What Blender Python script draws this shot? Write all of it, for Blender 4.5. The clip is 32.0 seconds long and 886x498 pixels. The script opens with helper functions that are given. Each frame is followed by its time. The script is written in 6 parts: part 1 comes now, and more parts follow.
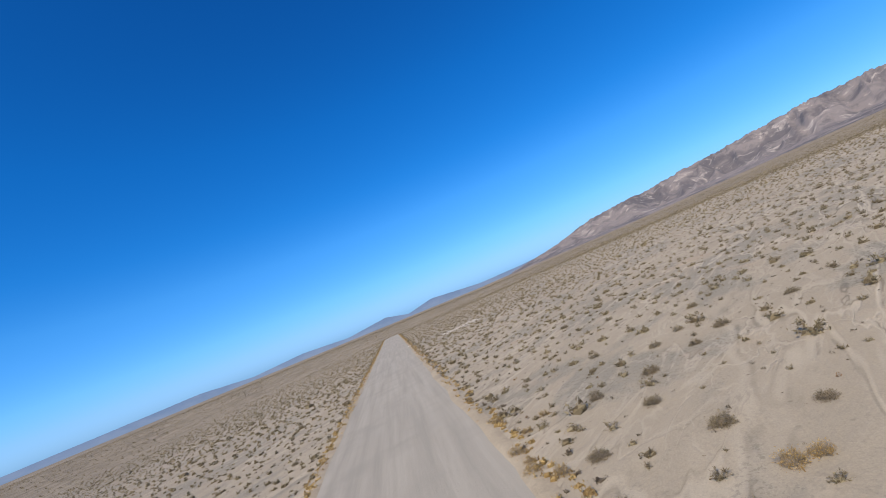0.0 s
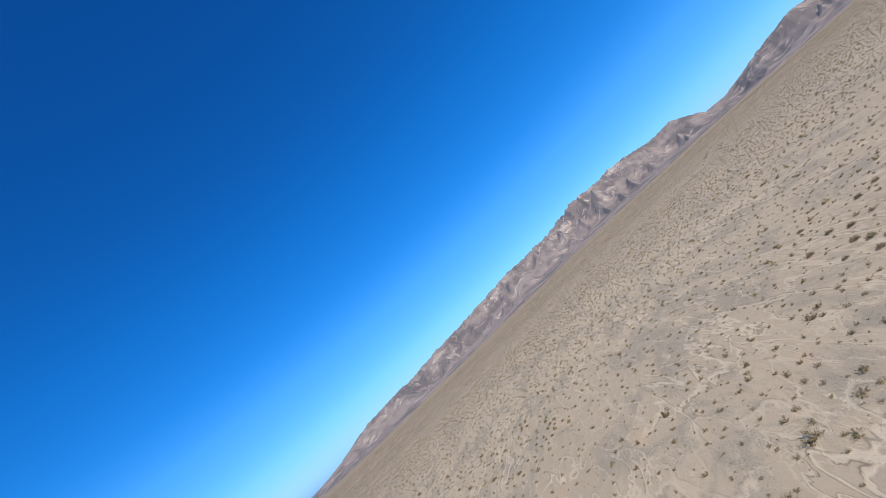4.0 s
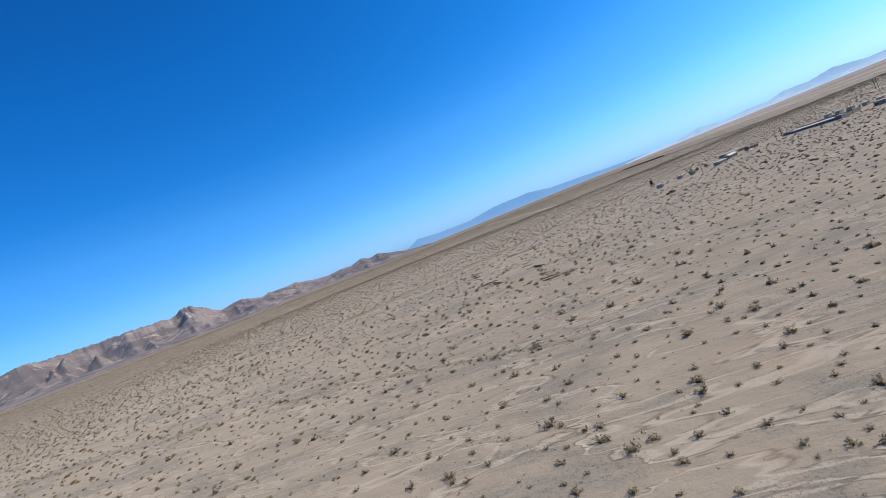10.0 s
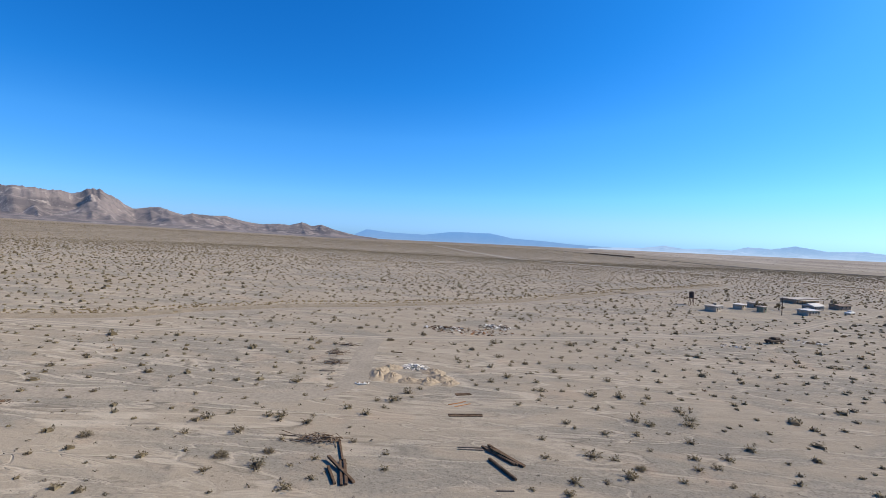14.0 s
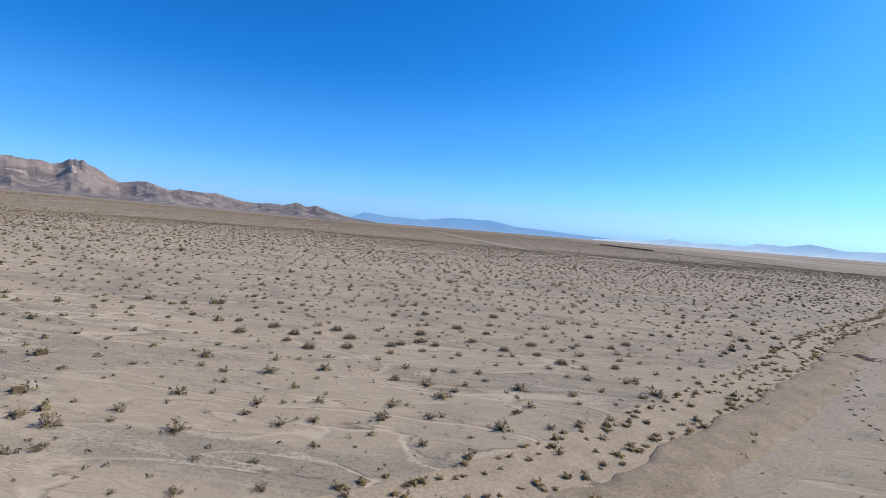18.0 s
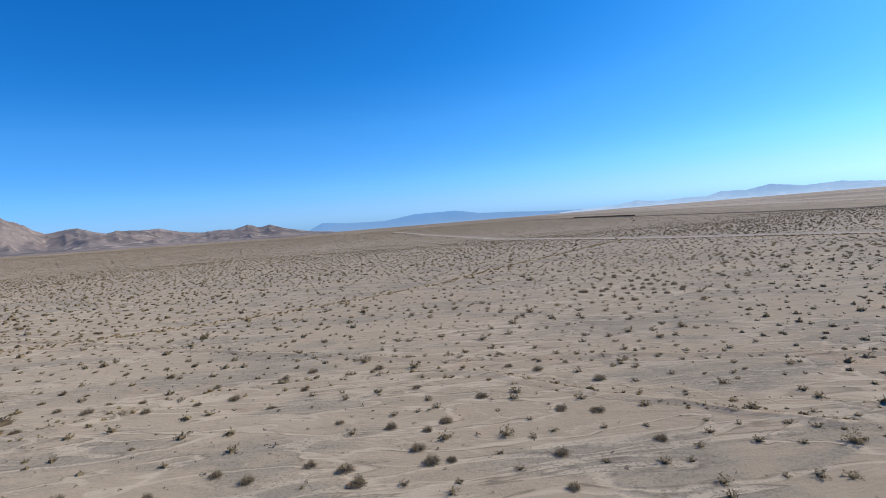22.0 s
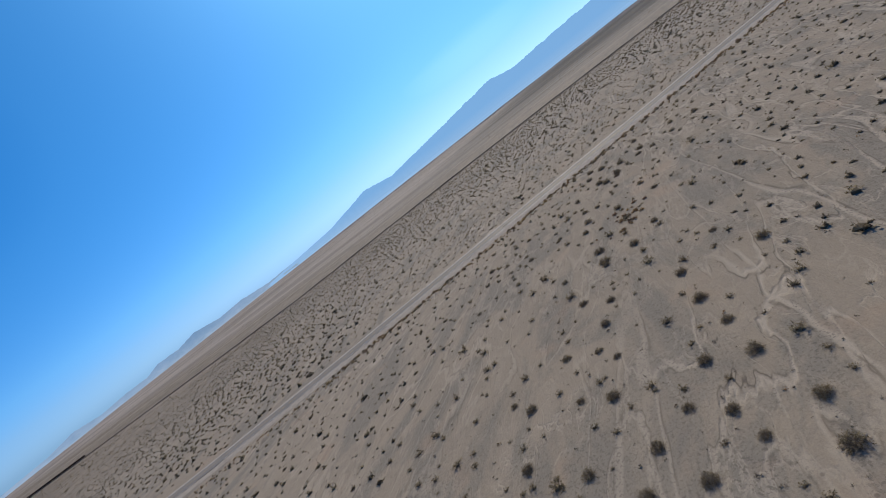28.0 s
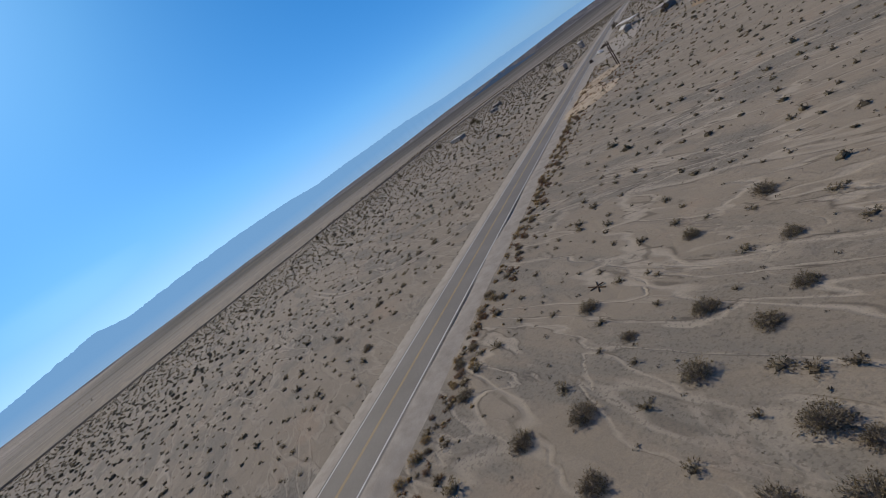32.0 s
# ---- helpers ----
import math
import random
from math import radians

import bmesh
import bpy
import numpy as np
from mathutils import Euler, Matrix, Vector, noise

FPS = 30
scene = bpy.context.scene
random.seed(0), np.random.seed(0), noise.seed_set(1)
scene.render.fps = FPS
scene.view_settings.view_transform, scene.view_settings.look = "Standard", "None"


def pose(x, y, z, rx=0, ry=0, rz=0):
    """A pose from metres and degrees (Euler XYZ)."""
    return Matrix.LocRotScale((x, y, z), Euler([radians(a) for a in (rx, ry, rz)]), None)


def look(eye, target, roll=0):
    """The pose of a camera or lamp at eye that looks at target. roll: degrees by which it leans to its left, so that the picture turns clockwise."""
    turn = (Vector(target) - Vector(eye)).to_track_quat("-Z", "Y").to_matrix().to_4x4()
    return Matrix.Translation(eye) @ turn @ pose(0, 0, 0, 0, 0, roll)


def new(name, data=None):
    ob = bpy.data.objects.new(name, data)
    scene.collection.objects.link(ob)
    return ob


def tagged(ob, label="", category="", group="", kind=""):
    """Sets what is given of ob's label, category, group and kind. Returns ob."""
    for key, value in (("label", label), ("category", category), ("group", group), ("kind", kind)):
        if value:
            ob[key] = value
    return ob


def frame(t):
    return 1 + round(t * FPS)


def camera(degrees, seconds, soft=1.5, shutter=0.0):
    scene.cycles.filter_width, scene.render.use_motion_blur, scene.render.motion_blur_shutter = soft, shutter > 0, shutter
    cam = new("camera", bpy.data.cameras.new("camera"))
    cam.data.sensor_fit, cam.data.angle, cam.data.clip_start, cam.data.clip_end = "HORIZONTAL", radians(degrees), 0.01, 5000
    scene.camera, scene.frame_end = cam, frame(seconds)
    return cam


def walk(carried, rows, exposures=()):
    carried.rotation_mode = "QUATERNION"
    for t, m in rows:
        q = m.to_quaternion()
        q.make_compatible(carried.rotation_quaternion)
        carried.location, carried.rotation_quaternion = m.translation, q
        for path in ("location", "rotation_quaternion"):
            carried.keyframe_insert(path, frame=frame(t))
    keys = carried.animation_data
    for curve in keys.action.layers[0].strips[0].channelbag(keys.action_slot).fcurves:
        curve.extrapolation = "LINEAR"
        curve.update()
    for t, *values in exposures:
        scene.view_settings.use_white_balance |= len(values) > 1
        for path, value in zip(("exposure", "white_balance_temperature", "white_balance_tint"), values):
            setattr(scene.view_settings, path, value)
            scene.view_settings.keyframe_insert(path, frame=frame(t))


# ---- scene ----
# Camera: metres, z up, +y along the straight leg of the flight. Rows: seconds, eye, yaw, pitch, bank to the right.
cam = camera(85.6, 32.0, soft=0.45)
PATH = [
    (0.0, -0.00, 0.00, 15.35, 127.23, 5.42, 22.29),
    (0.5, -14.33, -8.51, 18.85, 124.69, 6.96, 26.02),
    (1.0, -28.78, -15.86, 22.56, 121.25, 7.45, 30.91),
    (1.5, -43.34, -21.62, 26.15, 116.23, 8.17, 34.76),
    (2.0, -58.64, -25.32, 29.27, 110.88, 9.37, 37.47),
    (2.5, -74.27, -26.62, 32.91, 105.64, 10.27, 39.91),
    (3.0, -90.50, -24.87, 35.49, 100.76, 10.88, 41.25),
    (3.5, -106.51, -21.17, 37.33, 95.95, 11.21, 41.88),
    (4.0, -122.20, -16.10, 38.70, 90.88, 11.15, 42.16),
    (4.5, -137.48, -9.91, 39.77, 85.25, 10.55, 42.46),
    (5.0, -150.94, -3.11, 40.58, 78.76, 9.18, 43.06),
    (5.5, -162.62, 4.02, 41.22, 71.16, 6.50, 42.96),
    (6.0, -173.45, 11.88, 41.27, 63.08, 3.01, 42.24),
    (6.5, -182.98, 20.73, 41.39, 55.16, 1.07, 42.01),
    (7.0, -191.74, 30.06, 40.87, 47.03, -0.24, 41.21),
    (7.5, -199.40, 41.07, 39.76, 39.41, -2.06, 39.41),
    (8.0, -205.53, 52.12, 38.97, 32.39, -4.10, 36.59),
    (8.5, -210.90, 64.44, 37.50, 25.32, -4.90, 33.53),
    (9.0, -215.50, 77.43, 36.40, 19.33, -4.57, 29.81),
    (9.5, -219.40, 93.56, 35.18, 13.82, -3.08, 25.67),
    (10.0, -222.11, 109.57, 34.17, 8.39, -1.53, 22.48),
    (10.5, -223.75, 124.75, 33.20, 4.10, -0.06, 17.66),
    (11.0, -224.29, 140.10, 33.42, 1.69, 0.40, 10.36),
    (11.5, -224.28, 155.88, 33.75, 0.91, 0.71, 3.81),
    (12.0, -223.89, 170.92, 32.80, 1.18, 1.33, -0.27),
    (12.5, -223.75, 187.63, 32.95, 1.06, 0.93, -2.29),
    (13.0, -223.62, 205.34, 33.12, 0.58, 0.61, -2.97),
    (13.5, -223.52, 224.12, 33.21, 1.12, -0.28, -2.18),
    (14.0, -223.43, 243.43, 33.01, 1.93, -1.25, -2.31),
    (14.5, -223.31, 262.90, 32.63, 2.34, -1.00, -1.43),
    (15.0, -223.10, 282.49, 32.37, 2.39, -0.97, -1.25),
    (15.5, -222.57, 301.87, 32.16, 2.35, -0.66, -1.47),
    (16.0, -221.54, 320.70, 31.59, 2.44, -0.85, -1.70),
    (16.5, -220.22, 339.10, 30.63, 2.55, -1.36, -2.01),
    (17.0, -218.97, 357.30, 29.64, 2.58, -2.00, -2.48),
    (17.5, -217.96, 375.21, 28.87, 2.40, -2.57, -3.17),
    (18.0, -217.18, 392.74, 28.30, 1.92, -2.87, -4.17),
    (18.5, -217.03, 409.72, 28.14, 1.41, -2.51, -3.73),
    (19.0, -217.07, 426.95, 28.25, 0.71, -2.29, -1.90),
    (19.5, -216.99, 444.25, 28.40, -0.04, -2.05, -0.46),
    (20.0, -216.59, 461.35, 28.85, -0.80, -1.62, 0.56),
    (20.5, -215.48, 478.65, 29.03, -1.63, -1.70, -1.00),
    (21.0, -214.85, 496.65, 30.78, -2.05, -3.01, -2.17),
    (21.5, -213.90, 515.07, 31.97, -1.78, -3.79, 1.26),
    (22.0, -212.77, 532.72, 32.38, -1.83, -3.54, 5.05),
    (22.5, -211.70, 549.29, 32.60, -4.44, -2.46, 9.81),
    (23.0, -209.83, 565.75, 33.03, -8.75, -2.08, 15.84),
    (23.5, -206.92, 581.76, 33.28, -13.47, -1.89, 22.23),
    (24.0, -204.34, 595.58, 34.28, -18.45, -1.67, 27.29),
    (24.5, -198.74, 611.44, 35.09, -23.20, -1.96, 31.28),
    (25.0, -192.27, 626.17, 35.48, -27.91, -2.13, 33.37),
    (25.5, -185.29, 640.10, 35.60, -31.96, -1.79, 34.56),
    (26.0, -177.56, 654.42, 37.76, -37.82, -3.34, 35.59),
    (26.5, -168.23, 667.60, 40.77, -44.71, -5.86, 36.28),
    (27.0, -156.89, 679.24, 43.15, -51.87, -8.38, 36.67),
    (27.5, -144.09, 689.53, 43.67, -58.56, -9.97, 37.07),
    (28.0, -131.01, 699.39, 41.97, -63.94, -9.78, 38.03),
    (28.5, -117.41, 707.82, 40.74, -68.76, -10.42, 39.60),
    (29.0, -103.44, 714.67, 39.50, -73.02, -10.83, 41.59),
    (29.5, -87.92, 720.66, 37.79, -79.04, -10.90, 42.43),
    (30.0, -72.88, 725.76, 35.66, -86.64, -10.76, 41.07),
    (30.5, -57.85, 729.02, 33.78, -94.57, -10.48, 37.93),
    (31.0, -40.77, 729.33, 32.26, -101.80, -10.95, 35.40),
    (31.5, -25.08, 728.53, 31.50, -108.01, -11.90, 35.65),
    (32.0, -9.69, 726.77, 30.45, -113.57, -12.97, 36.46),
]


def flight(row):
    t, x, y, z, yaw, pitch, bank = row
    a, p = radians(yaw), radians(pitch)
    ahead = Vector((-math.sin(a) * math.cos(p), math.cos(a) * math.cos(p), math.sin(p)))
    eye = Vector((x, y, z))
    return t, look(eye, eye + ahead, -bank)


walk(cam, [flight(r) for r in PATH], exposures=[(0.0, 0.38), (3.0, 0.48), (5.0, 0.56), (7.5, 0.70), (9.0, 0.54), (11.0, 0.36), (15.0, 0.42), (20.0, 0.40), (24.0, 0.14), (28.0, -0.24), (32.0, -0.51)])

# ---- light ----
SUN_AZ, SUN_EL = -80.0, 38.0      # azimuth counted to the left of +y
world = bpy.data.worlds.new("sky")
scene.world = world
world.use_nodes = True
wn = world.node_tree
wn.nodes.clear()
sky = wn.nodes.new("ShaderNodeTexSky")
sky.sky_type, sky.sun_disc = "NISHITA", False
sky.sun_elevation, sky.sun_rotation = radians(SUN_EL), radians(-SUN_AZ)
sky.altitude, sky.air_density, sky.dust_density, sky.ozone_density = 300.0, 1.0, 0.9, 1.6
back = wn.nodes.new("ShaderNodeBackground")
back.inputs["Strength"].default_value = 0.1
wout = wn.nodes.new("ShaderNodeOutputWorld")


def wmath(kind, a, b):
    m = wn.nodes.new("ShaderNodeMath")
    m.operation = kind
    for v, i in ((a, 0), (b, 1)):
        if isinstance(v, (int, float)):
            m.inputs[i].default_value = v
        else:
            wn.links.new(v, m.inputs[i])
    return m.outputs[0]


# the film's deep, saturated blue: hue from how far the clear sky has paled, brightness from the sky itself
band = wn.nodes.new("ShaderNodeSeparateColor")
wn.links.new(sky.outputs["Color"], band.inputs[0])
red, blue = band.outputs[0], band.outputs[2]
hue = wn.nodes.new("ShaderNodeValToRGB")
stops = [(0.31, (0.005, 0.115, 0.57)), (0.355, (0.009, 0.21, 0.79)), (0.40, (0.020, 0.255, 0.83)), (0.46, (0.058, 0.325, 0.87)), (0.72, (0.135, 0.41, 0.83)), (1.05, (0.205, 0.43, 0.74)), (1.5, (0.26, 0.475, 0.74)), (2.2, (0.29, 0.50, 0.77))]
while len(hue.color_ramp.elements) < len(stops):
    hue.color_ramp.elements.new(0.5)
for el, (at, col) in zip(hue.color_ramp.elements, stops):
    el.position, el.color = at / 2.4, (*col, 1)
wn.links.new(wmath("MULTIPLY", wmath("DIVIDE", red, blue), 1 / 2.4), hue.inputs["Fac"])
gain = wmath("MULTIPLY", wmath("POWER", wmath("MULTIPLY", band.outputs[1], 0.238), 0.68), 10.0)
# the clear sky is brighter on the sun's side than away from it
where = wn.nodes.new("ShaderNodeTexCoord")
aside = wn.nodes.new("ShaderNodeVectorMath")
aside.operation = "DOT_PRODUCT"
wn.links.new(where.outputs["Generated"], aside.inputs[0])
aside.inputs[1].default_value = (-math.sin(radians(SUN_AZ)), math.cos(radians(SUN_AZ)), 0.0)
gain = wmath("MULTIPLY", gain, wmath("ADD", wmath("MULTIPLY", aside.outputs["Value"], 0.13), 0.96))
glare = wmath("MULTIPLY", wmath("MAXIMUM", wmath("MINIMUM", wmath("SUBTRACT", red, 10.4), wmath("MULTIPLY", wmath("SUBTRACT", blue, 11.25), 2.5)), 0.0), 6.0)
lit = wn.nodes.new("ShaderNodeVectorMath")
lit.operation = "SCALE"
wn.links.new(hue.outputs["Color"], lit.inputs[0])
wn.links.new(gain, lit.inputs[3])
halo = wmath("MAXIMUM", wmath("MINIMUM", wmath("SUBTRACT", red, 8.5), wmath("MULTIPLY", wmath("SUBTRACT", blue, 10.9), 2.0)), 0.0)
glare = wmath("ADD", glare, halo)
summed = wn.nodes.new("ShaderNodeVectorMath")
wn.links.new(lit.outputs[0], summed.inputs[0])
wn.links.new(glare, summed.inputs[1])
wn.links.new(summed.outputs[0], back.inputs["Color"])
wn.links.new(back.outputs["Background"], wout.inputs["Surface"])
sun = new("sun", bpy.data.lights.new("sun", "SUN"))
sun.data.energy, sun.data.angle, sun.data.color = 5.3, radians(0.53), (1.0, 0.865, 0.665)
sa, se = radians(SUN_AZ), radians(SUN_EL)
sun.matrix_world = look((0, 0, 300), Vector((0, 0, 300)) - 100 * Vector((-math.sin(sa) * math.cos(se), math.cos(sa) * math.cos(se), math.sin(se))))

# ---- plan ----
CX, CY = -110.0, 420.0            # middle of the flight


def near_ground(x, y):
    x = np.clip(x, -450.0, 550.0) / 500.0
    y = np.clip(y, -650.0, 1150.0) / 500.0
    return -5.77 * x + 14.27 * y + 4.08 * x * x + 1.41 * x * y - 6.44 * y * y


FAN = [(-180, -12), (-150, -6), (-60, -6), (-10, -4), (10, 4), (20, 14), (33, 34), (45, 52), (55, 66), (70, 84), (85, 76), (100, 44), (115, 8), (130, -18), (180, -12)]


def azimuth(x, y):
    return np.degrees(np.arctan2(-(x - CX), y - CY))


def ground_z(x, y):
    """The lie of the land: gently sloping desert, rising as a fan towards the brown hills."""
    x, y = np.asarray(x, float), np.asarray(y, float)
    d = np.hypot(x - CX, y - CY)
    far = np.interp(azimuth(x, y), [a for a, _ in FAN], [h for _, h in FAN]) * np.minimum(d / 3500.0, 1.3)
    w = np.clip((d - 550.0) / 1300.0, 0, 1)
    w = w * w * (3 - 2 * w)
    return near_ground(x, y) * (1 - w) + far * w


def gz(x, y):
    return float(ground_z(x, y))


# ---- materials ----
def material(name, rough=0.9, metal=0.0):
    m = bpy.data.materials.new(name)
    m.use_nodes = True
    n = m.node_tree
    n.nodes.clear()
    out = n.nodes.new("ShaderNodeOutputMaterial")
    b = n.nodes.new("ShaderNodeBsdfPrincipled")
    b.inputs["Roughness"].default_value, b.inputs["Metallic"].default_value = rough, metal
    b.inputs["Specular IOR Level"].default_value = 0.25
    b.inputs["Diffuse Roughness"].default_value = 0.15      # dusty surfaces throw some light back
    n.links.new(b.outputs[0], out.inputs["Surface"])
    return m, n, b


def node(n, kind, **values):
    a = n.nodes.new(kind)
    for k, v in values.items():
        key = k.replace("_", " ")
        if key in a.inputs:
            a.inputs[key].default_value = v
    return a


def place(n, scale, turn=0.0):
    g = n.nodes.new("ShaderNodeNewGeometry")
    m = n.nodes.new("ShaderNodeMapping")
    m.inputs["Scale"].default_value = scale if isinstance(scale, tuple) else (scale, scale, scale)
    m.inputs["Rotation"].default_value = (0, 0, radians(turn))
    n.links.new(g.outputs["Position"], m.inputs["Vector"])
    return m.outputs["Vector"]


def ramp(n, source, stops):
    r = n.nodes.new("ShaderNodeValToRGB")
    e = r.color_ramp.elements
    while len(e) < len(stops):
        e.new(0.5)
    for el, (p, c) in zip(e, stops):
        el.position = p
        el.color = (c, c, c, 1) if isinstance(c, (int, float)) else (*c, 1)
    n.links.new(source, r.inputs["Fac"])
    return r.outputs["Color"]


def mix(n, fac, a, b, blend="MIX"):
    m = n.nodes.new("ShaderNodeMix")
    m.data_type, m.blend_type = "RGBA", blend
    for value, i in ((fac, 0), (a, 6), (b, 7)):
        if isinstance(value, (int, float)):
            m.inputs[i].default_value = value
        elif isinstance(value, tuple):
            m.inputs[i].default_value = (*value, 1)
        else:
            n.links.new(value, m.inputs[i])
    return m.outputs[2]


def noise_of(n, vector, scale, detail=4.0, rough=0.55, distort=0.0):
    a = node(n, "ShaderNodeTexNoise", Scale=scale, Detail=detail, Roughness=rough, Distortion=distort)
    n.links.new(vector, a.inputs["Vector"])
    return a.outputs["Fac"]


def bump(n, b, height, strength, distance):
    a = n.nodes.new("ShaderNodeBump")
    a.inputs["Strength"].default_value, a.inputs["Distance"].default_value = strength, distance
    n.links.new(height, a.inputs["Height"])
    n.links.new(a.outputs["Normal"], b.inputs["Normal"])


def speckled(name, dark, light, size=1.0, rough=0.9, metal=0.0, relief=0.02, fine=8.0, grit=0.35):
    """A plain weathered surface: two scales of mottling and a little relief."""
    m, n, b = material(name, rough, metal)
    b.inputs["Specular IOR Level"].default_value = 0.1
    g = n.nodes.new("ShaderNodeNewGeometry")
    p = g.outputs["Position"]
    big = noise_of(n, p, 1.0 / size, 3.0)
    small = noise_of(n, p, fine / size, 5.0, 0.65)
    c = mix(n, ramp(n, big, [(0.3, 0.0), (0.7, 1.0)]), dark, light)
    c = mix(n, grit, c, mix(n, 1.0, c, ramp(n, small, [(0.25, 0.35), (0.75, 1.0)]), "MULTIPLY"))
    n.links.new(c, b.inputs["Base Color"])
    if relief:
        bump(n, b, small, 0.6, relief)
    return m


def foliage(name, dark, light):
    m, n, b = material(name, 0.85)
    g = n.nodes.new("ShaderNodeNewGeometry")
    uneven = n.nodes.new("ShaderNodeMath")
    uneven.operation = "POWER"
    uneven.inputs[1].default_value = 1.8
    n.links.new(g.outputs["Random Per Island"], uneven.inputs[0])
    c = mix(n, uneven.outputs[0], dark, light)
    patch = noise_of(n, g.outputs["Position"], 0.21, 2.0)
    c = mix(n, 1.0, c, ramp(n, patch, [(0.3, (0.72, 0.7, 0.7)), (0.7, (1.0, 1.0, 0.95))]), "MULTIPLY")
    n.links.new(c, b.inputs["Base Color"])
    through_leaf = n.nodes.new("ShaderNodeBsdfTranslucent")
    n.links.new(c, through_leaf.inputs["Color"])
    both = n.nodes.new("ShaderNodeMixShader")
    both.inputs[0].default_value = 0.42
    n.links.new(b.outputs[0], both.inputs[1])
    n.links.new(through_leaf.outputs[0], both.inputs[2])
    n.links.new(both.outputs[0], n.nodes["Material Output"].inputs["Surface"])
    return m


def desert_floor():
    m, n, b = material("desert_sand", 0.95)
    b.inputs["Specular IOR Level"].default_value = 0.1
    p = place(n, 1.0)
    broad = noise_of(n, p, 0.006, 4.0, 0.6)
    patches = noise_of(n, place(n, (0.035, 0.085, 0.05), 16), 1.0, 5.0, 0.6, 0.7)
    swell = noise_of(n, place(n, (0.10, 0.23, 0.1), 12), 1.0, 4.0, 0.55, 0.5)
    grain = noise_of(n, p, 1.7, 8.0, 0.7)
    pebble = noise_of(n, p, 7.0, 4.0, 0.7)
    c = mix(n, ramp(n, broad, [(0.35, 0.0), (0.68, 1.0)]), (0.262, 0.221, 0.169), (0.300, 0.254, 0.195))
    # grey stony pavement between smooth sheets of blown sand
    pave = ramp(n, patches, [(0.49, 0.0), (0.58, 0.8)])
    c = mix(n, pave, c, (0.212, 0.191, 0.158))
    c = mix(n, ramp(n, swell, [(0.52, 0.0), (0.68, 0.55)]), c, (0.325, 0.276, 0.213))
    # braided dry rills: soft pale beds, the finer ones joining the wider
    keep = ramp(n, noise_of(n, p, 0.020, 2.0), [(0.36, 0.12), (0.58, 1.0)])
    wide = noise_of(n, place(n, (0.012, 0.060, 0.0), 10), 1.0, 4.0, 0.5, 0.35)
    thin = noise_of(n, place(n, (0.040, 0.150, 0.0), -2), 1.0, 4.0, 0.5, 0.5)
    thread = noise_of(n, place(n, (0.10, 0.30, 0.0), 22), 1.0, 4.0, 0.5, 0.7)
    bed = mix(n, 1.0, ramp(n, wide, [(0.488, 0.0), (0.497, 0.8), (0.502, 0.8), (0.511, 0.0)]), keep, "MULTIPLY")
    bed2 = mix(n, 1.0, ramp(n, thin, [(0.478, 0.0), (0.496, 0.85), (0.504, 0.72), (0.520, 0.0)]), keep, "MULTIPLY")
    here = ramp(n, noise_of(n, p, 0.05, 3.0), [(0.42, 0.0), (0.60, 0.9)])
    bed3 = mix(n, 1.0, ramp(n, thread, [(0.474, 0.0), (0.498, 0.6), (0.524, 0.0)]), here, "MULTIPLY")
    beds = mix(n, 1.0, mix(n, 1.0, bed, bed2, "LIGHTEN"), bed3, "LIGHTEN")
    c = mix(n, beds, c, (0.390, 0.338, 0.268))
    # short broken lips along some of the beds: bank shade painted into the colour
    broken = ramp(n, noise_of(n, p, 0.30, 4.0), [(0.44, 0.0), (0.53, 1.0)])
    lips = mix(n, 1.0, ramp(n, wide, [(0.509, 0.0), (0.5135, 0.9), (0.519, 0.0)]), ramp(n, thin, [(0.517, 0.0), (0.524, 0.85), (0.533, 0.0)]), "LIGHTEN")
    c = mix(n, mix(n, 1.0, mix(n, 1.0, lips, broken, "MULTIPLY"), keep, "MULTIPLY"), c, (0.105, 0.087, 0.070))
    c = mix(n, ramp(n, noise_of(n, p, 0.09, 3.0), [(0.62, 0.0), (0.72, 0.4)]), c, (0.345, 0.256, 0.182))
    stony = mix(n, 1.0, ramp(n, noise_of(n, p, 3.2, 3.0, 0.6), [(0.53, 0.0), (0.62, 0.7)]), ramp(n, patches, [(0.46, 0.05), (0.58, 1.0)]), "MULTIPLY")
    c = mix(n, stony, c, (0.142, 0.124, 0.102))
    c = mix(n, ramp(n, grain, [(0.60, 0.0), (0.74, 0.5)]), c, (0.180, 0.153, 0.124))
    c = mix(n, 0.4, c, mix(n, 1.0, c, ramp(n, pebble, [(0.32, 0.6), (0.68, 1.0)]), "MULTIPLY"))
    dots = n.nodes.new("ShaderNodeTexVoronoi")
    dots.inputs["Scale"].default_value = 0.62
    n.links.new(p, dots.inputs["Vector"])
    spot = mix(n, 1.0, ramp(n, dots.outputs["Distance"], [(0.07, 1.0), (0.13, 0.0)]), ramp(n, noise_of(n, p, 0.13, 3.0), [(0.52, 0.0), (0.64, 0.8)]), "MULTIPLY")
    c = mix(n, spot, c, (0.125, 0.100, 0.078))
    # thin cover of scrub on the far slopes, bare pale floor of the dry valley in the east
    g = n.nodes.new("ShaderNodeNewGeometry")
    off = n.nodes.new("ShaderNodeVectorMath")
    off.operation = "DISTANCE"
    n.links.new(g.outputs["Position"], off.inputs[0])
    off.inputs[1].default_value = (CX, CY, 0)
    scaled = n.nodes.new("ShaderNodeMath")
    scaled.operation = "MULTIPLY"
    scaled.inputs[1].default_value = 1 / 4600.0
    n.links.new(off.outputs["Value"], scaled.inputs[0])
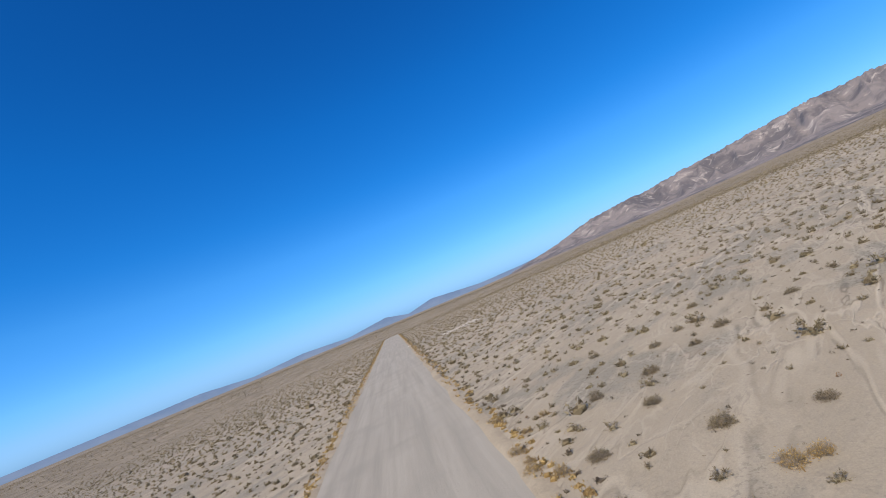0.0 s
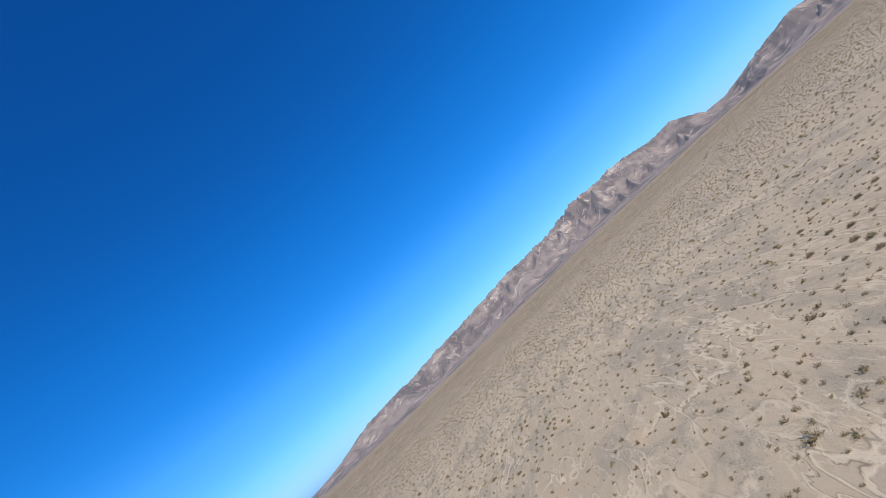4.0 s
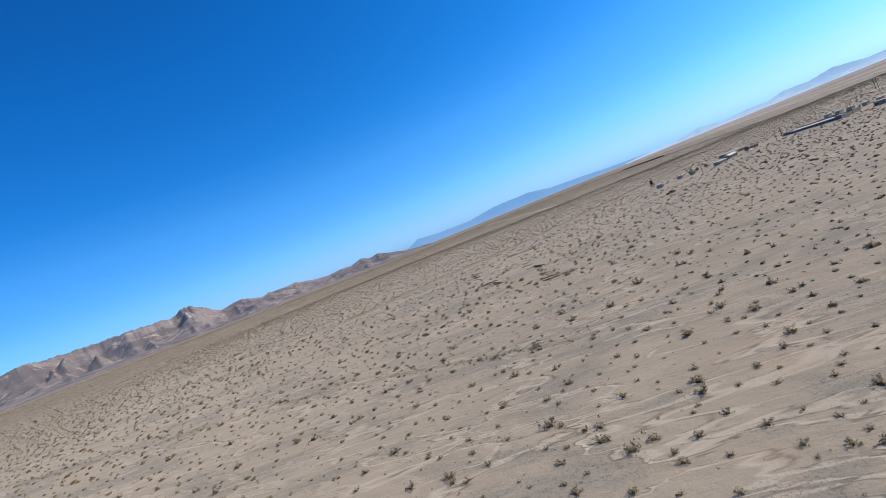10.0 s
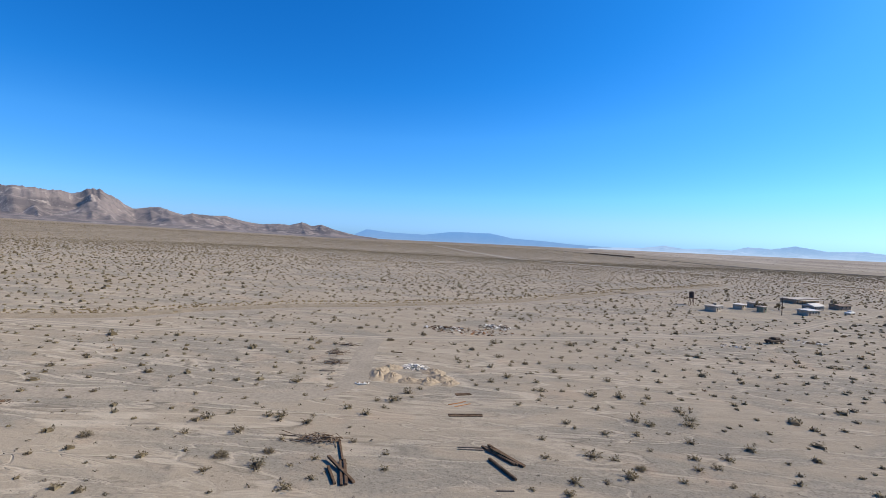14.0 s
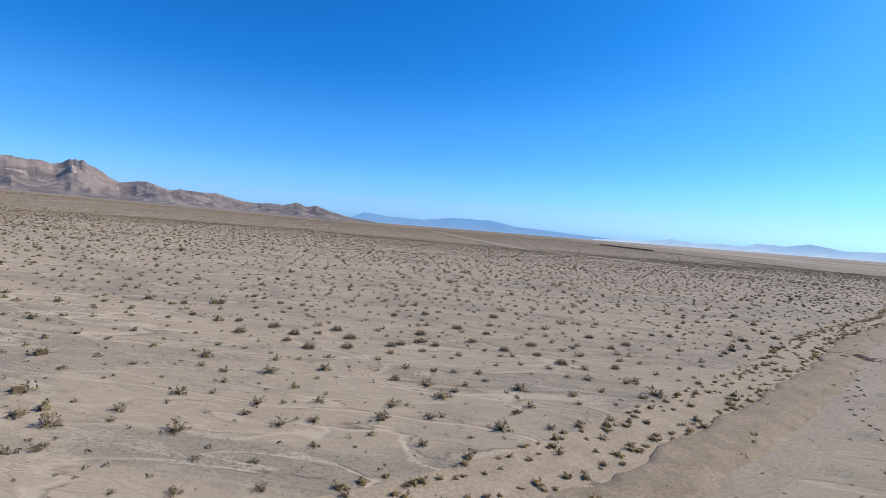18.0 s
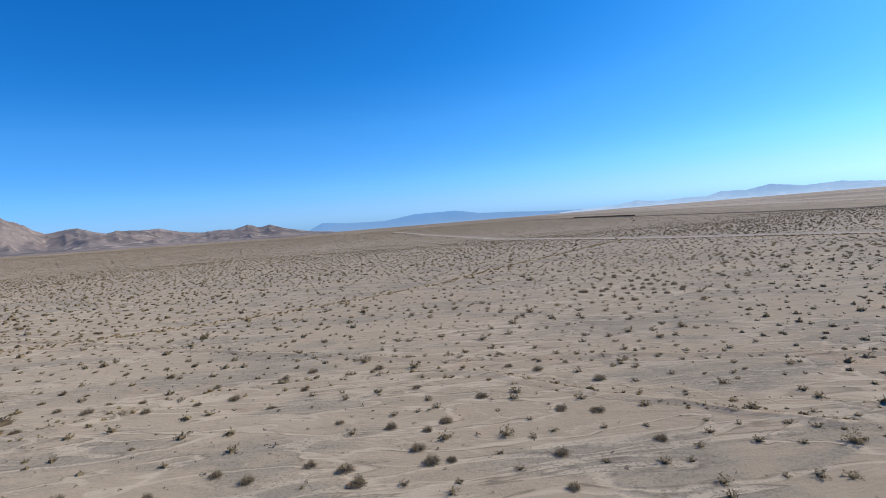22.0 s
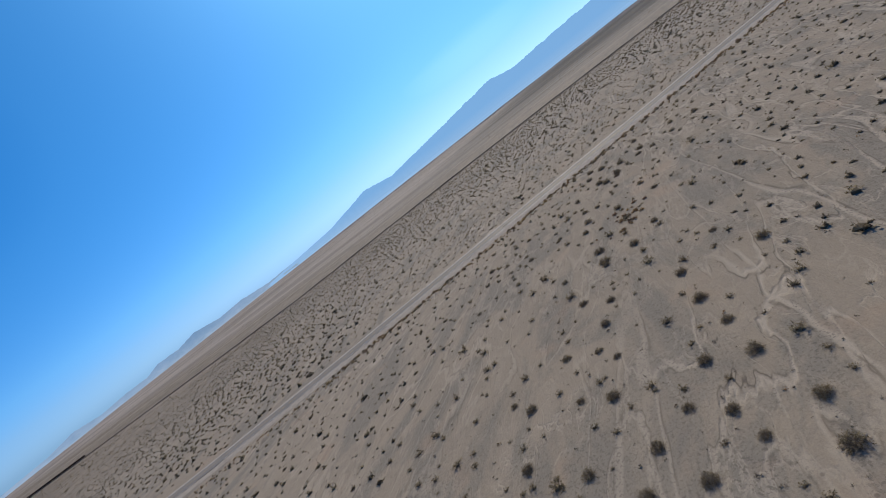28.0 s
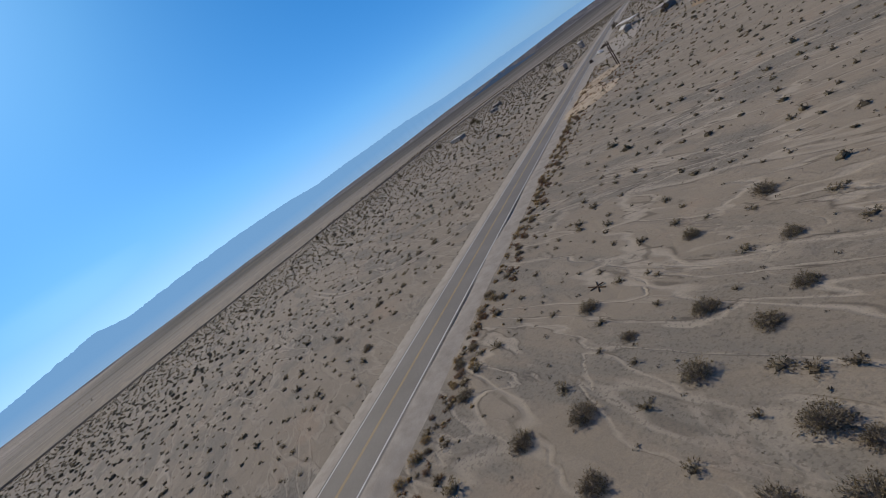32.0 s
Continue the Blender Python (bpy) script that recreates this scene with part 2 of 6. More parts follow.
    cover = ramp(n, scaled.outputs[0], [(0.10, 0.0), (0.27, 0.75), (0.7, 0.93)])
    side = n.nodes.new("ShaderNodeSeparateXYZ")
    n.links.new(g.outputs["Position"], side.inputs[0])
    east = n.nodes.new("ShaderNodeMapRange")
    east.inputs["From Min"].default_value, east.inputs["From Max"].default_value = 480.0, 640.0
    n.links.new(side.outputs["X"], east.inputs["Value"])
    band = noise_of(n, place(n, (0.0085, 0.0011, 0.0)), 1.0, 7.0, 0.68, 0.8)
    scrub = mix(n, ramp(n, band, [(0.4, 0.0), (0.62, 1.0)]), (0.190, 0.155, 0.113), (0.255, 0.210, 0.156))
    clumps = noise_of(n, p, 0.045, 5.0, 0.75, 0.4)
    scrub = mix(n, ramp(n, clumps, [(0.46, 0.0), (0.58, 0.7)]), scrub, (0.068, 0.054, 0.037))
    bare = mix(n, ramp(n, band, [(0.42, 0.0), (0.6, 1.0)]), (0.080, 0.074, 0.068), (0.205, 0.182, 0.156))
    beyond = n.nodes.new("ShaderNodeMapRange")
    beyond.inputs["From Min"].default_value, beyond.inputs["From Max"].default_value = 950.0, 1400.0
    beyond.inputs["To Min"].default_value, beyond.inputs["To Max"].default_value = 1.0, 0.0
    n.links.new(side.outputs["X"], beyond.inputs["Value"])
    north = n.nodes.new("ShaderNodeMapRange")
    north.inputs["From Min"].default_value, north.inputs["From Max"].default_value = 850.0, 1250.0
    n.links.new(side.outputs["Y"], north.inputs["Value"])
    bare = mix(n, north.outputs[0], bare, mix(n, ramp(n, band, [(0.42, 0.0), (0.6, 1.0)]), (0.20, 0.172, 0.142), (0.34, 0.295, 0.25)))
    wide_floor = n.nodes.new("ShaderNodeMath")
    wide_floor.operation = "MAXIMUM"
    n.links.new(beyond.outputs[0], wide_floor.inputs[0])
    n.links.new(north.outputs[0], wide_floor.inputs[1])
    open_floor = n.nodes.new("ShaderNodeMath")
    open_floor.operation = "MULTIPLY"
    n.links.new(east.outputs[0], open_floor.inputs[0])
    n.links.new(wide_floor.outputs[0], open_floor.inputs[1])
    foot = n.nodes.new("ShaderNodeMapRange")
    foot.inputs["From Min"].default_value, foot.inputs["From Max"].default_value = 850.0, 1200.0
    n.links.new(side.outputs["X"], foot.inputs["Value"])
    scrub = mix(n, foot.outputs[0], scrub, mix(n, ramp(n, band, [(0.45, 0.0), (0.6, 1.0)]), (0.025, 0.026, 0.028), (0.085, 0.078, 0.070)))
    c = mix(n, cover, c, mix(n, open_floor.outputs[0], scrub, bare))
    n.links.new(c, b.inputs["Base Color"])
    h = mix(n, 0.16, swell, grain)
    h = mix(n, beds, h, (0.37, 0.37, 0.37))
    h = mix(n, 0.03, h, pebble)
    bump(n, b, mix(n, 0.15, h, patches), 1.0, 0.75)
    return m


def hill_rock(name, low, high, pale, relief=14.0):
    m, n, b = material(name, 0.95)
    b.inputs["Specular IOR Level"].default_value = 0.05
    p = place(n, 1.0)
    big = noise_of(n, p, 0.0042, 7.0, 0.62, 0.9)
    fine = noise_of(n, place(n, (0.012, 0.012, 0.007)), 1.0, 8.0, 0.72, 1.0)
    c = mix(n, ramp(n, big, [(0.42, 0.0), (0.56, 1.0)]), low, high)
    c = mix(n, ramp(n, fine, [(0.55, 0.0), (0.64, 0.85)]), c, pale)
    # crevice shade put into the colour where the relief is low
    c = mix(n, ramp(n, fine, [(0.32, 0.6), (0.46, 0.0)]), c, tuple(v * 0.5 for v in low))
    n.links.new(c, b.inputs["Base Color"])
    bump(n, b, mix(n, 0.4, fine, big), 1.0, relief)
    b.inputs["Emission Color"].default_value = (0.024, 0.035, 0.056, 1)     # blue haze of the air before the far slopes, put into emission
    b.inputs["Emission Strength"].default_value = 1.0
    return m


def distant(name, low, high, haze_glow, haze=1.0):
    """Far hills in blue air: a backdrop with the haze before it painted in as emission."""
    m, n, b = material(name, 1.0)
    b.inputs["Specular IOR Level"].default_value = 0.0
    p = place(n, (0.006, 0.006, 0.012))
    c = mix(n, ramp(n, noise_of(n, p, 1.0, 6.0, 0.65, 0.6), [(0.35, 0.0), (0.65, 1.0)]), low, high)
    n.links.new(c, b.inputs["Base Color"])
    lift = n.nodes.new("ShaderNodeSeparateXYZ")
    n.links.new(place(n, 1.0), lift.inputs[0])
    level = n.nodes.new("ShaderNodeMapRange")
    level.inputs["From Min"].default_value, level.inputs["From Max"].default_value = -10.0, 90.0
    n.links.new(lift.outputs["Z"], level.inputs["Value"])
    # haze put into emission, paler towards the foot
    n.links.new(mix(n, level.outputs[0], tuple(v * 0.8 + k * haze for v, k in zip(haze_glow, (0.14, 0.16, 0.17))), haze_glow), b.inputs["Emission Color"])
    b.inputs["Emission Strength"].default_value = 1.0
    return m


SAND = desert_floor()
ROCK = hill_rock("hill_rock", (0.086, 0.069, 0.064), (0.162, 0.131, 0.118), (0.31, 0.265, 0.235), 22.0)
# the hues of these far hills come from haze put into emission
FAR_BLUE = distant("blue_haze_hills", (0.025, 0.028, 0.03), (0.045, 0.045, 0.045), (0.235, 0.49, 0.86))
FAR_PALE = distant("pale_haze_hills", (0.03, 0.03, 0.03), (0.06, 0.055, 0.05), (0.060, 0.125, 0.27), 0.5)
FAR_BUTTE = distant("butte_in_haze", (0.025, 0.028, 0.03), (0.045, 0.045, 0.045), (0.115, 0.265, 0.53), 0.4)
FAR_SALT = distant("whitish_haze_hills", (0.03, 0.03, 0.03), (0.12, 0.11, 0.10), (0.17, 0.31, 0.53), 1.1)
DIRT = speckled("packed_dirt", (0.280, 0.241, 0.193), (0.330, 0.285, 0.227), 4.0, 0.95, relief=0.06, fine=9, grit=0.65)
TRACK = speckled("wheel_track", (0.335, 0.288, 0.227), (0.39, 0.337, 0.267), 5.0, 0.95, relief=0.05, fine=12)


def runway_dirt():
    m, n, b = material("runway_dirt", 0.95)
    turned = place(n, 1.0, -46.5)
    long = n.nodes.new("ShaderNodeMapping")
    long.inputs["Scale"].default_value = (0.02, 0.55, 0.0)
    n.links.new(turned, long.inputs["Vector"])
    marks = noise_of(n, long.outputs["Vector"], 1.0, 5.0, 0.6, 0.3)
    p = place(n, 1.0)
    blot = noise_of(n, p, 0.12, 4.0)
    grit = noise_of(n, p, 3.0, 6.0, 0.7)
    c = mix(n, ramp(n, marks, [(0.35, 0.0), (0.65, 1.0)]), (0.222, 0.200, 0.170), (0.278, 0.250, 0.212))
    c = mix(n, ramp(n, blot, [(0.5, 0.0), (0.7, 0.6)]), c, (0.212, 0.192, 0.164))
    c = mix(n, ramp(n, grit, [(0.6, 0.0), (0.75, 0.6)]), c, (0.20, 0.168, 0.135))
    n.links.new(c, b.inputs["Base Color"])
    bump(n, b, mix(n, 0.4, marks, grit), 0.8, 0.12)
    return m


RUNWAY_DIRT = runway_dirt()
BERM = speckled("loose_tan_soil", (0.275, 0.228, 0.170), (0.345, 0.287, 0.215), 4.0, 0.95, relief=0.15, fine=9)
ASPHALT = speckled("sunbleached_asphalt", (0.188, 0.170, 0.146), (0.232, 0.210, 0.182), 7.0, 0.7, relief=0.01, fine=30)
WASH = speckled("washed_sand", (0.300, 0.250, 0.186), (0.38, 0.32, 0.243), 2.4, 0.95, relief=0.12, fine=7, grit=0.6)
GRAVEL = speckled("gravel_shoulder", (0.330, 0.290, 0.240), (0.43, 0.382, 0.318), 1.6, 0.95, relief=0.05, fine=10)
WHITE_LINE = speckled("worn_white_paint", (0.50, 0.49, 0.47), (0.66, 0.65, 0.63), 1.5, 0.7, relief=0)
YELLOW_LINE = speckled("worn_yellow_paint", (0.40, 0.275, 0.11), (0.52, 0.37, 0.16), 1.5, 0.7, relief=0)
DIKE_SOIL = speckled("reddish_brown_soil", (0.245, 0.200, 0.146), (0.325, 0.268, 0.198), 2.2, 0.95, relief=0.10, fine=7, grit=0.75)
BALLAST = speckled("dark_ballast", (0.062, 0.053, 0.048), (0.11, 0.096, 0.085), 2.0, 0.95, relief=0.1)
STEEL = speckled("rusty_steel", (0.10, 0.06, 0.045), (0.17, 0.11, 0.08), 0.8, 0.6, 0.4, relief=0)
OLIVE = foliage("creosote_leaf", (0.138, 0.106, 0.065), (0.365, 0.302, 0.194))
GREY_SHRUB = foliage("grey_dry_shrub", (0.10, 0.078, 0.056), (0.26, 0.215, 0.165))
TAN_SHRUB = foliage("straw_shrub", (0.27, 0.175, 0.068), (0.58, 0.425, 0.205))
SAGE = foliage("olive_straw_shrub", (0.20, 0.145, 0.070), (0.42, 0.325, 0.175))
RUST_SHRUB = foliage("rusty_shrub", (0.17, 0.095, 0.05), (0.33, 0.20, 0.11))
STEM = speckled("grey_stem", (0.17, 0.138, 0.108), (0.30, 0.25, 0.20), 0.2, 0.9, relief=0)


# ---- builders ----
def mesh_of(name, verts, faces, mat):
    """A mesh from arrays: verts n x 3, faces n x 3 or n x 4."""
    verts, faces = np.ascontiguousarray(verts, np.float32), np.ascontiguousarray(faces, np.int32)
    me = bpy.data.meshes.new(name)
    k = faces.shape[1]
    me.vertices.add(len(verts))
    me.vertices.foreach_set("co", verts.ravel())
    me.loops.add(faces.size)
    me.loops.foreach_set("vertex_index", faces.ravel())
    me.polygons.add(len(faces))
    me.polygons.foreach_set("loop_start", np.arange(0, faces.size, k, dtype=np.int32))
    me.polygons.foreach_set("loop_total", np.full(len(faces), k, np.int32))
    me.update(calc_edges=True)
    me.materials.append(mat)
    return me


def smooth(me):
    me.polygons.foreach_set("use_smooth", np.ones(len(me.polygons), bool))
    return me


def grid_faces(nu, nv):
    i, j = np.meshgrid(np.arange(nu - 1), np.arange(nv - 1), indexing="ij")
    a = (i * nv + j).ravel()
    return np.stack([a, a + nv, a + nv + 1, a + 1], 1)


def part(name, bm, mat, parent, label=""):
    """Links a bmesh, or a ready mesh, as one object under a thing or part."""
    if isinstance(bm, bmesh.types.BMesh):
        me = bpy.data.meshes.new(name)
        bm.normal_update()
        bm.to_mesh(me)
        bm.free()
        me.materials.append(mat)
    else:
        me = bm
    ob = new(name, me)
    ob.parent = parent
    if label:
        ob["label"] = label
    return ob


def empty(name, x, y, z=None, turn=0.0):
    ob = new(name)
    ob.matrix_basis = pose(x, y, gz(x, y) if z is None else z, 0, 0, turn)
    return ob


def box(bm, x, y, z, sx, sy, sz, turn=0.0, tilt=0.0, lean=0.0, bevel=0.0):
    """A box with its base's centre at x, y, z."""
    r = bmesh.ops.create_cube(bm, size=1.0)
    m = pose(x, y, z, tilt, lean, turn) @ Matrix.Translation((0, 0, sz / 2)) @ Matrix.Diagonal((sx, sy, sz, 1))
    bmesh.ops.transform(bm, matrix=m, verts=r["verts"])
    if bevel:
        es = list({e for v in r["verts"] for e in v.link_edges})
        bmesh.ops.bevel(bm, geom=es, offset=bevel, segments=1, affect="EDGES")
    return bm


def tube(bm, a, b, r0, r1, sides=8):
    a, b = Vector(a), Vector(b)
    d = b - a
    m = Matrix.Translation((a + b) / 2) @ d.to_track_quat("Z", "Y").to_matrix().to_4x4()
    bmesh.ops.create_cone(bm, cap_ends=True, segments=sides, radius1=r0, radius2=r1, depth=d.length, matrix=m)
    return bm


def course(points, step=6.0):
    """A smooth line through plan points, resampled every step metres: n x 2 points and their left normals."""
    p = np.array(points, float)
    s = np.concatenate([[0], np.cumsum(np.hypot(*np.diff(p, axis=0).T))])
    t = np.linspace(0, s[-1], max(2, int(s[-1] / step)))
    q = np.stack([np.interp(t, s, p[:, k]) for k in (0, 1)], 1)
    if len(p) > 2:
        for _ in range(12):
            q[1:-1] = 0.25 * q[:-2] + 0.5 * q[1:-1] + 0.25 * q[2:]
    d = np.gradient(q, axis=0)
    d /= np.hypot(d[:, 0], d[:, 1])[:, None]
    return q, np.stack([-d[:, 1], d[:, 0]], 1)


def drift(r, n):
    """A smoothly wandering row of n numbers, mostly between -0.5 and 0.5."""
    w = np.hanning(9)
    return 2.1 * (np.convolve(r.random(n + 8) - 0.5, w / w.sum(), "valid")) + 0.25 * (r.random(n) - 0.5)


def ribbon(name, points, profile, mat, step=6.0, wander=0.0, parent=None):
    """A strip along a course. profile: rows of (offset to the left, height over the ground)."""
    q, nrm = course(points, step)
    rng = np.random.default_rng(len(name) + len(q))
    cols = []
    sway = drift(rng, len(q))
    for off, up in profile:
        w = wander * (0.8 * sway + 0.2 * drift(rng, len(q)))
        x, y = q[:, 0] + nrm[:, 0] * (off + w), q[:, 1] + nrm[:, 1] * (off + w)
        h = up * (1 + (0.6 * drift(rng, len(q)) if wander and up > 0.1 else 0))
        cols.append(np.stack([x, y, ground_z(x, y) + h], 1))
    v = np.stack(cols, 1).reshape(-1, 3)
    ob = new(name, smooth(mesh_of(name, v, grid_faces(len(q), len(profile)), mat)))
    ob.parent = parent
    return ob


# ---- ground ----
def graded(lo, hi, inner_lo, inner_hi, step):
    out = list(np.arange(inner_lo, inner_hi + 1, step))
    s, a = step, inner_lo
    while a > lo:
        s *= 1.13
        a -= s
        out.insert(0, max(a, lo))
    s, a = step, inner_hi
    while a < hi:
        s *= 1.13
        a += s
        out.append(min(a, hi))
    return np.unique(np.array(out))


gx, gy = graded(CX - 4700, CX + 4700, -420, 420, 8.0), graded(CY - 4700, CY + 4700, -320, 1000, 8.0)
mx, my = np.meshgrid(gx, gy, indexing="ij")
ground = new("ground", smooth(mesh_of("ground", np.stack([mx.ravel(), my.ravel(), ground_z(mx, my).ravel()], 1), grid_faces(len(gx), len(gy)), SAND)))
tagged(ground, "pale sandy desert ground cut by shallow dry rills", "desert ground", kind="structure")

# ---- hills ----
BROWN = [(12.0, 14), (14.5, 34), (16.0, 56), (17.3, 76), (18.6, 108), (19.8, 97), (20.9, 121), (22.3, 92), (23.5, 102), (25.5, 93), (27.0, 108), (28.9, 143), (30.3, 140), (32.4, 141), (33.4, 131), (34.4, 146), (35.6, 178), (37.0, 170), (37.8, 158), (39.2, 212), (40.3, 248), (41.2, 274), (41.9, 256), (42.7, 226), (43.8, 240), (45.0, 238), (47.6, 249), (50.6, 262), (55.5, 280), (58.8, 242), (63.5, 176), (66.0, 180), (69.0, 312), (72.0, 308), (76.6, 372), (80.0, 352), (83.0, 372), (88.0, 300), (93.0, 300), (98.5, 266), (105.0, 225), (110.8, 180), (116.5, 150), (121.0, 70), (127.0, 10)]
HAZY = [(14.5, 40), (13, 96), (10, 74), (6, 66), (2.6, 102), (-2.4, 104), (-5, 66), (-9, 54), (-12, 36), (-16, 24), (-20, 20)]
SALT = [(-14, 10), (-17, 24), (-20, 30), (-22.4, 58), (-24.5, 34), (-27, 44), (-29, 40), (-30.4, 70), (-32.5, 62), (-34.5, 92), (-37, 58), (-40, 66), (-43, 40), (-46, 46), (-50, 16)]
BLUE = [(-40, 10), (-46, 44), (-52, 74), (-57.5, 158), (-61, 112), (-67.3, 166), (-71.5, 200), (-76, 238), (-79, 198), (-84.5, 218), (-89.5, 224), (-95, 222), (-102, 184), (-109, 178), (-115, 166), (-121, 132), (-128, 128), (-134, 108), (-141, 92), (-152, 96), (-165, 90), (-178, 70)]
WEST_BLUE = [(116, 60), (121, 50), (125, 38), (130, 40), (136, 74), (139, 26), (141.5, 70), (146, 30), (151, 52), (156, 28), (161, 60), (170, 50), (180, 40)]


def hills(name, skyline, r_in, r_out, mat, rough, label):
    """A range with its crest on the given skyline (azimuth, metres), carved by ravines."""
    pts = sorted(skyline)
    az = np.arange(pts[0][0], pts[-1][0], 0.09 if rough > 0.7 else 0.16)
    crest = np.interp(az, [a for a, _ in pts], [h for _, h in pts])
    k = 60
    vs = np.zeros((len(az), k, 3))
    for i, (a, h) in enumerate(zip(az, crest)):
        rad = radians(a)
        s0 = 1 + rough * (0.035 * noise.fractal(Vector((a * 0.9, 3.1, rough)), 0.9, 2.1, 5) + 0.032 * noise.fractal(Vector((a * 3.1, 7.7, rough)), 0.6, 2.1, 4))
        top_at = 0.66 + 0.18 * noise.noise(Vector((a * 0.22, 1.7, 4.0))) + 0.015 * noise.noise(Vector((a * 1.3, 5.0, 4.0)))
        for j in range(k):
            u = j / (k - 1)
            r = r_in + (r_out - r_in) * u
            x, y = CX - math.sin(rad) * r, CY + math.cos(rad) * r
            rise = min(u / top_at, 1.0)
            fall = max(0.0, (u - top_at) / (1 - top_at))
            bend = 0.7 * noise.noise(Vector((x * 0.0011, y * 0.0011, 5.0)))
            spur = noise.ridged_multi_fractal(Vector((x * 0.0026 + bend, y * 0.0026 - bend, 2.0)), 0.9, 2.1, 5, 1.0, 2.0)
            steep = min(max((rise - 0.7) / 0.3, 0.0), 1.0)
            cut = min(steep * 3.0, 1.0) * (1 - rise ** 4)
            # a smooth apron of wash at the foot, bare rock above
            shape = (0.26 * rise ** 1.5 + 0.74 * (0.5 * steep + 0.5 * steep * steep * (3 - 2 * steep))) * (1 - 0.55 * fall)
            z = shape * (1 + rough * 0.42 * (min(spur, 2.0) - 1.5) * cut)
            # pointed lower hills that stand before the crest
            for near, tall, pace in ((0.86, 0.84, 0.21), (0.74, 0.56, 0.26), (0.62, 0.34, 0.30)):
                at = near * top_at + 0.04 * noise.noise(Vector((a * 0.5, near * 40, 3.0)))
                cone = tall - 1.15 * abs(noise.noise(Vector((a * pace + bend * 0.6, near * 70, 8.0))))
                tent = 1 - abs(u - at) / (0.13 if u < at else 0.22)
                if rough > 0.7 and cone > 0 and tent > 0:
                    z = max(z, cone * tent * (1 + 0.25 * (min(spur, 2.0) - 1.4)))
            vs[i, j] = x, y, z * h * (1 + (s0 - 1) * rise ** 6)
    base = ground_z(vs[..., 0], vs[..., 1])
    top = np.maximum(crest[:, None], 0)
    vs[..., 2] = base - 3 + np.maximum(vs[..., 2] * (1 - np.clip(base, 0, 200) / np.maximum(top, 30)), 0)
    ob = new(name, smooth(mesh_of(name, vs.reshape(-1, 3), grid_faces(len(az), k), mat)))
    return tagged(ob, label, "hills", kind="structure")


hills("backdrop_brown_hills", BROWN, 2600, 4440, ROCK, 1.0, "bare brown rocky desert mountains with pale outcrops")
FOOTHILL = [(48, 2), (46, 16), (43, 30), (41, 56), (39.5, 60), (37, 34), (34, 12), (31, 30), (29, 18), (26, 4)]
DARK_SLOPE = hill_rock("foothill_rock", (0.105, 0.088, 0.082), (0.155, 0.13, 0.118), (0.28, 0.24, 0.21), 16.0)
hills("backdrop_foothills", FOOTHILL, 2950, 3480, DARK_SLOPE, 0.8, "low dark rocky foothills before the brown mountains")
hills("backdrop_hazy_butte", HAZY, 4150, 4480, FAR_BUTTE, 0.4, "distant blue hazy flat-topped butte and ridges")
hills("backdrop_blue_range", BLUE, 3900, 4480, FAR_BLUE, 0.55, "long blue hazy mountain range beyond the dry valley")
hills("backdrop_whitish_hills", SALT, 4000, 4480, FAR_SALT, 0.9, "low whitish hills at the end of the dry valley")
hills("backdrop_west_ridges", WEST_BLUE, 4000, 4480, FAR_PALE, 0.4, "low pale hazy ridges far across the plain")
FLATS = [(-44, 2), (-58, 7), (-66, 5), (-74, 11), (-82, 9), (-90, 15), (-97, 13), (-104, 22), (-111, 20), (-118, 30), (-126, 27), (-134, 38), (-142, 36), (-150, 42), (-162, 40), (-176, 30)]
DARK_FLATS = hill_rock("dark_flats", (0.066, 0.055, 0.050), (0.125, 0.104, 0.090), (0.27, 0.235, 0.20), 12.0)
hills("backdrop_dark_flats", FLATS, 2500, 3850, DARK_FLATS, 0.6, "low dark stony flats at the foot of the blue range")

# ---- roads ----
HWY = [(520, -26), (143.5, 563.5), (40, 727), (-16, 817), (-45, 870), (-65, 924), (-80, 985), (-99, 1085), (-134, 1259), (-205, 1591), (-330, 2300)]
RAIL = [(560, 60), (500, 420), (440, 700), (400, 900), (330, 1300), (250, 2200), (220, 2700)]
RUNWAY = [(70, 66), (-34.7, -44.3), (-535, -569)]
highway = tagged(ribbon("road", HWY, [(-3.9, 0.40), (-2, 0.43), (0, 0.45), (2, 0.43), (3.9, 0.40)], ASPHALT), "straight two-lane sun-bleached asphalt highway", "road", kind="structure")
for side in (1, -1):
    tagged(ribbon("shoulder", HWY, sorted([(side * 3.0, 0.27), (side * 4.1, 0.375), (side * 5.6, 0.24), (side * 6.8, 0.08), (side * 7.8, -0.04)]), GRAVEL, step=2.5, wander=0.7), "pale gravel shoulder beside the asphalt highway", "road shoulder", kind="structure")
    ribbon("edge_line", HWY, sorted([(side * 3.36, 0.426), (side * 3.58, 0.424)]), WHITE_LINE, parent=highway)
    ribbon("centre_line", HWY, sorted([(side * 0.07, 0.456), (side * 0.19, 0.456)]), YELLOW_LINE, parent=highway)
tagged(ribbon("runway", RUNWAY, [(-11, 0.03), (-4, 0.05), (0, 0.06), (4, 0.05), (11, 0.03)], RUNWAY_DIRT, wander=0.8), "graded bare dirt runway", "runway", kind="structure")
for side in (1, -1):
    tagged(ribbon("runway_windrow", RUNWAY, sorted([(side * 10.6, 0.02), (side * 11.4, 0.22), (side * 12.4, 0.02)]), BERM, step=2.5, wander=0.7), "low windrow of tan soil along the runway edge", "soil windrow", kind="structure")

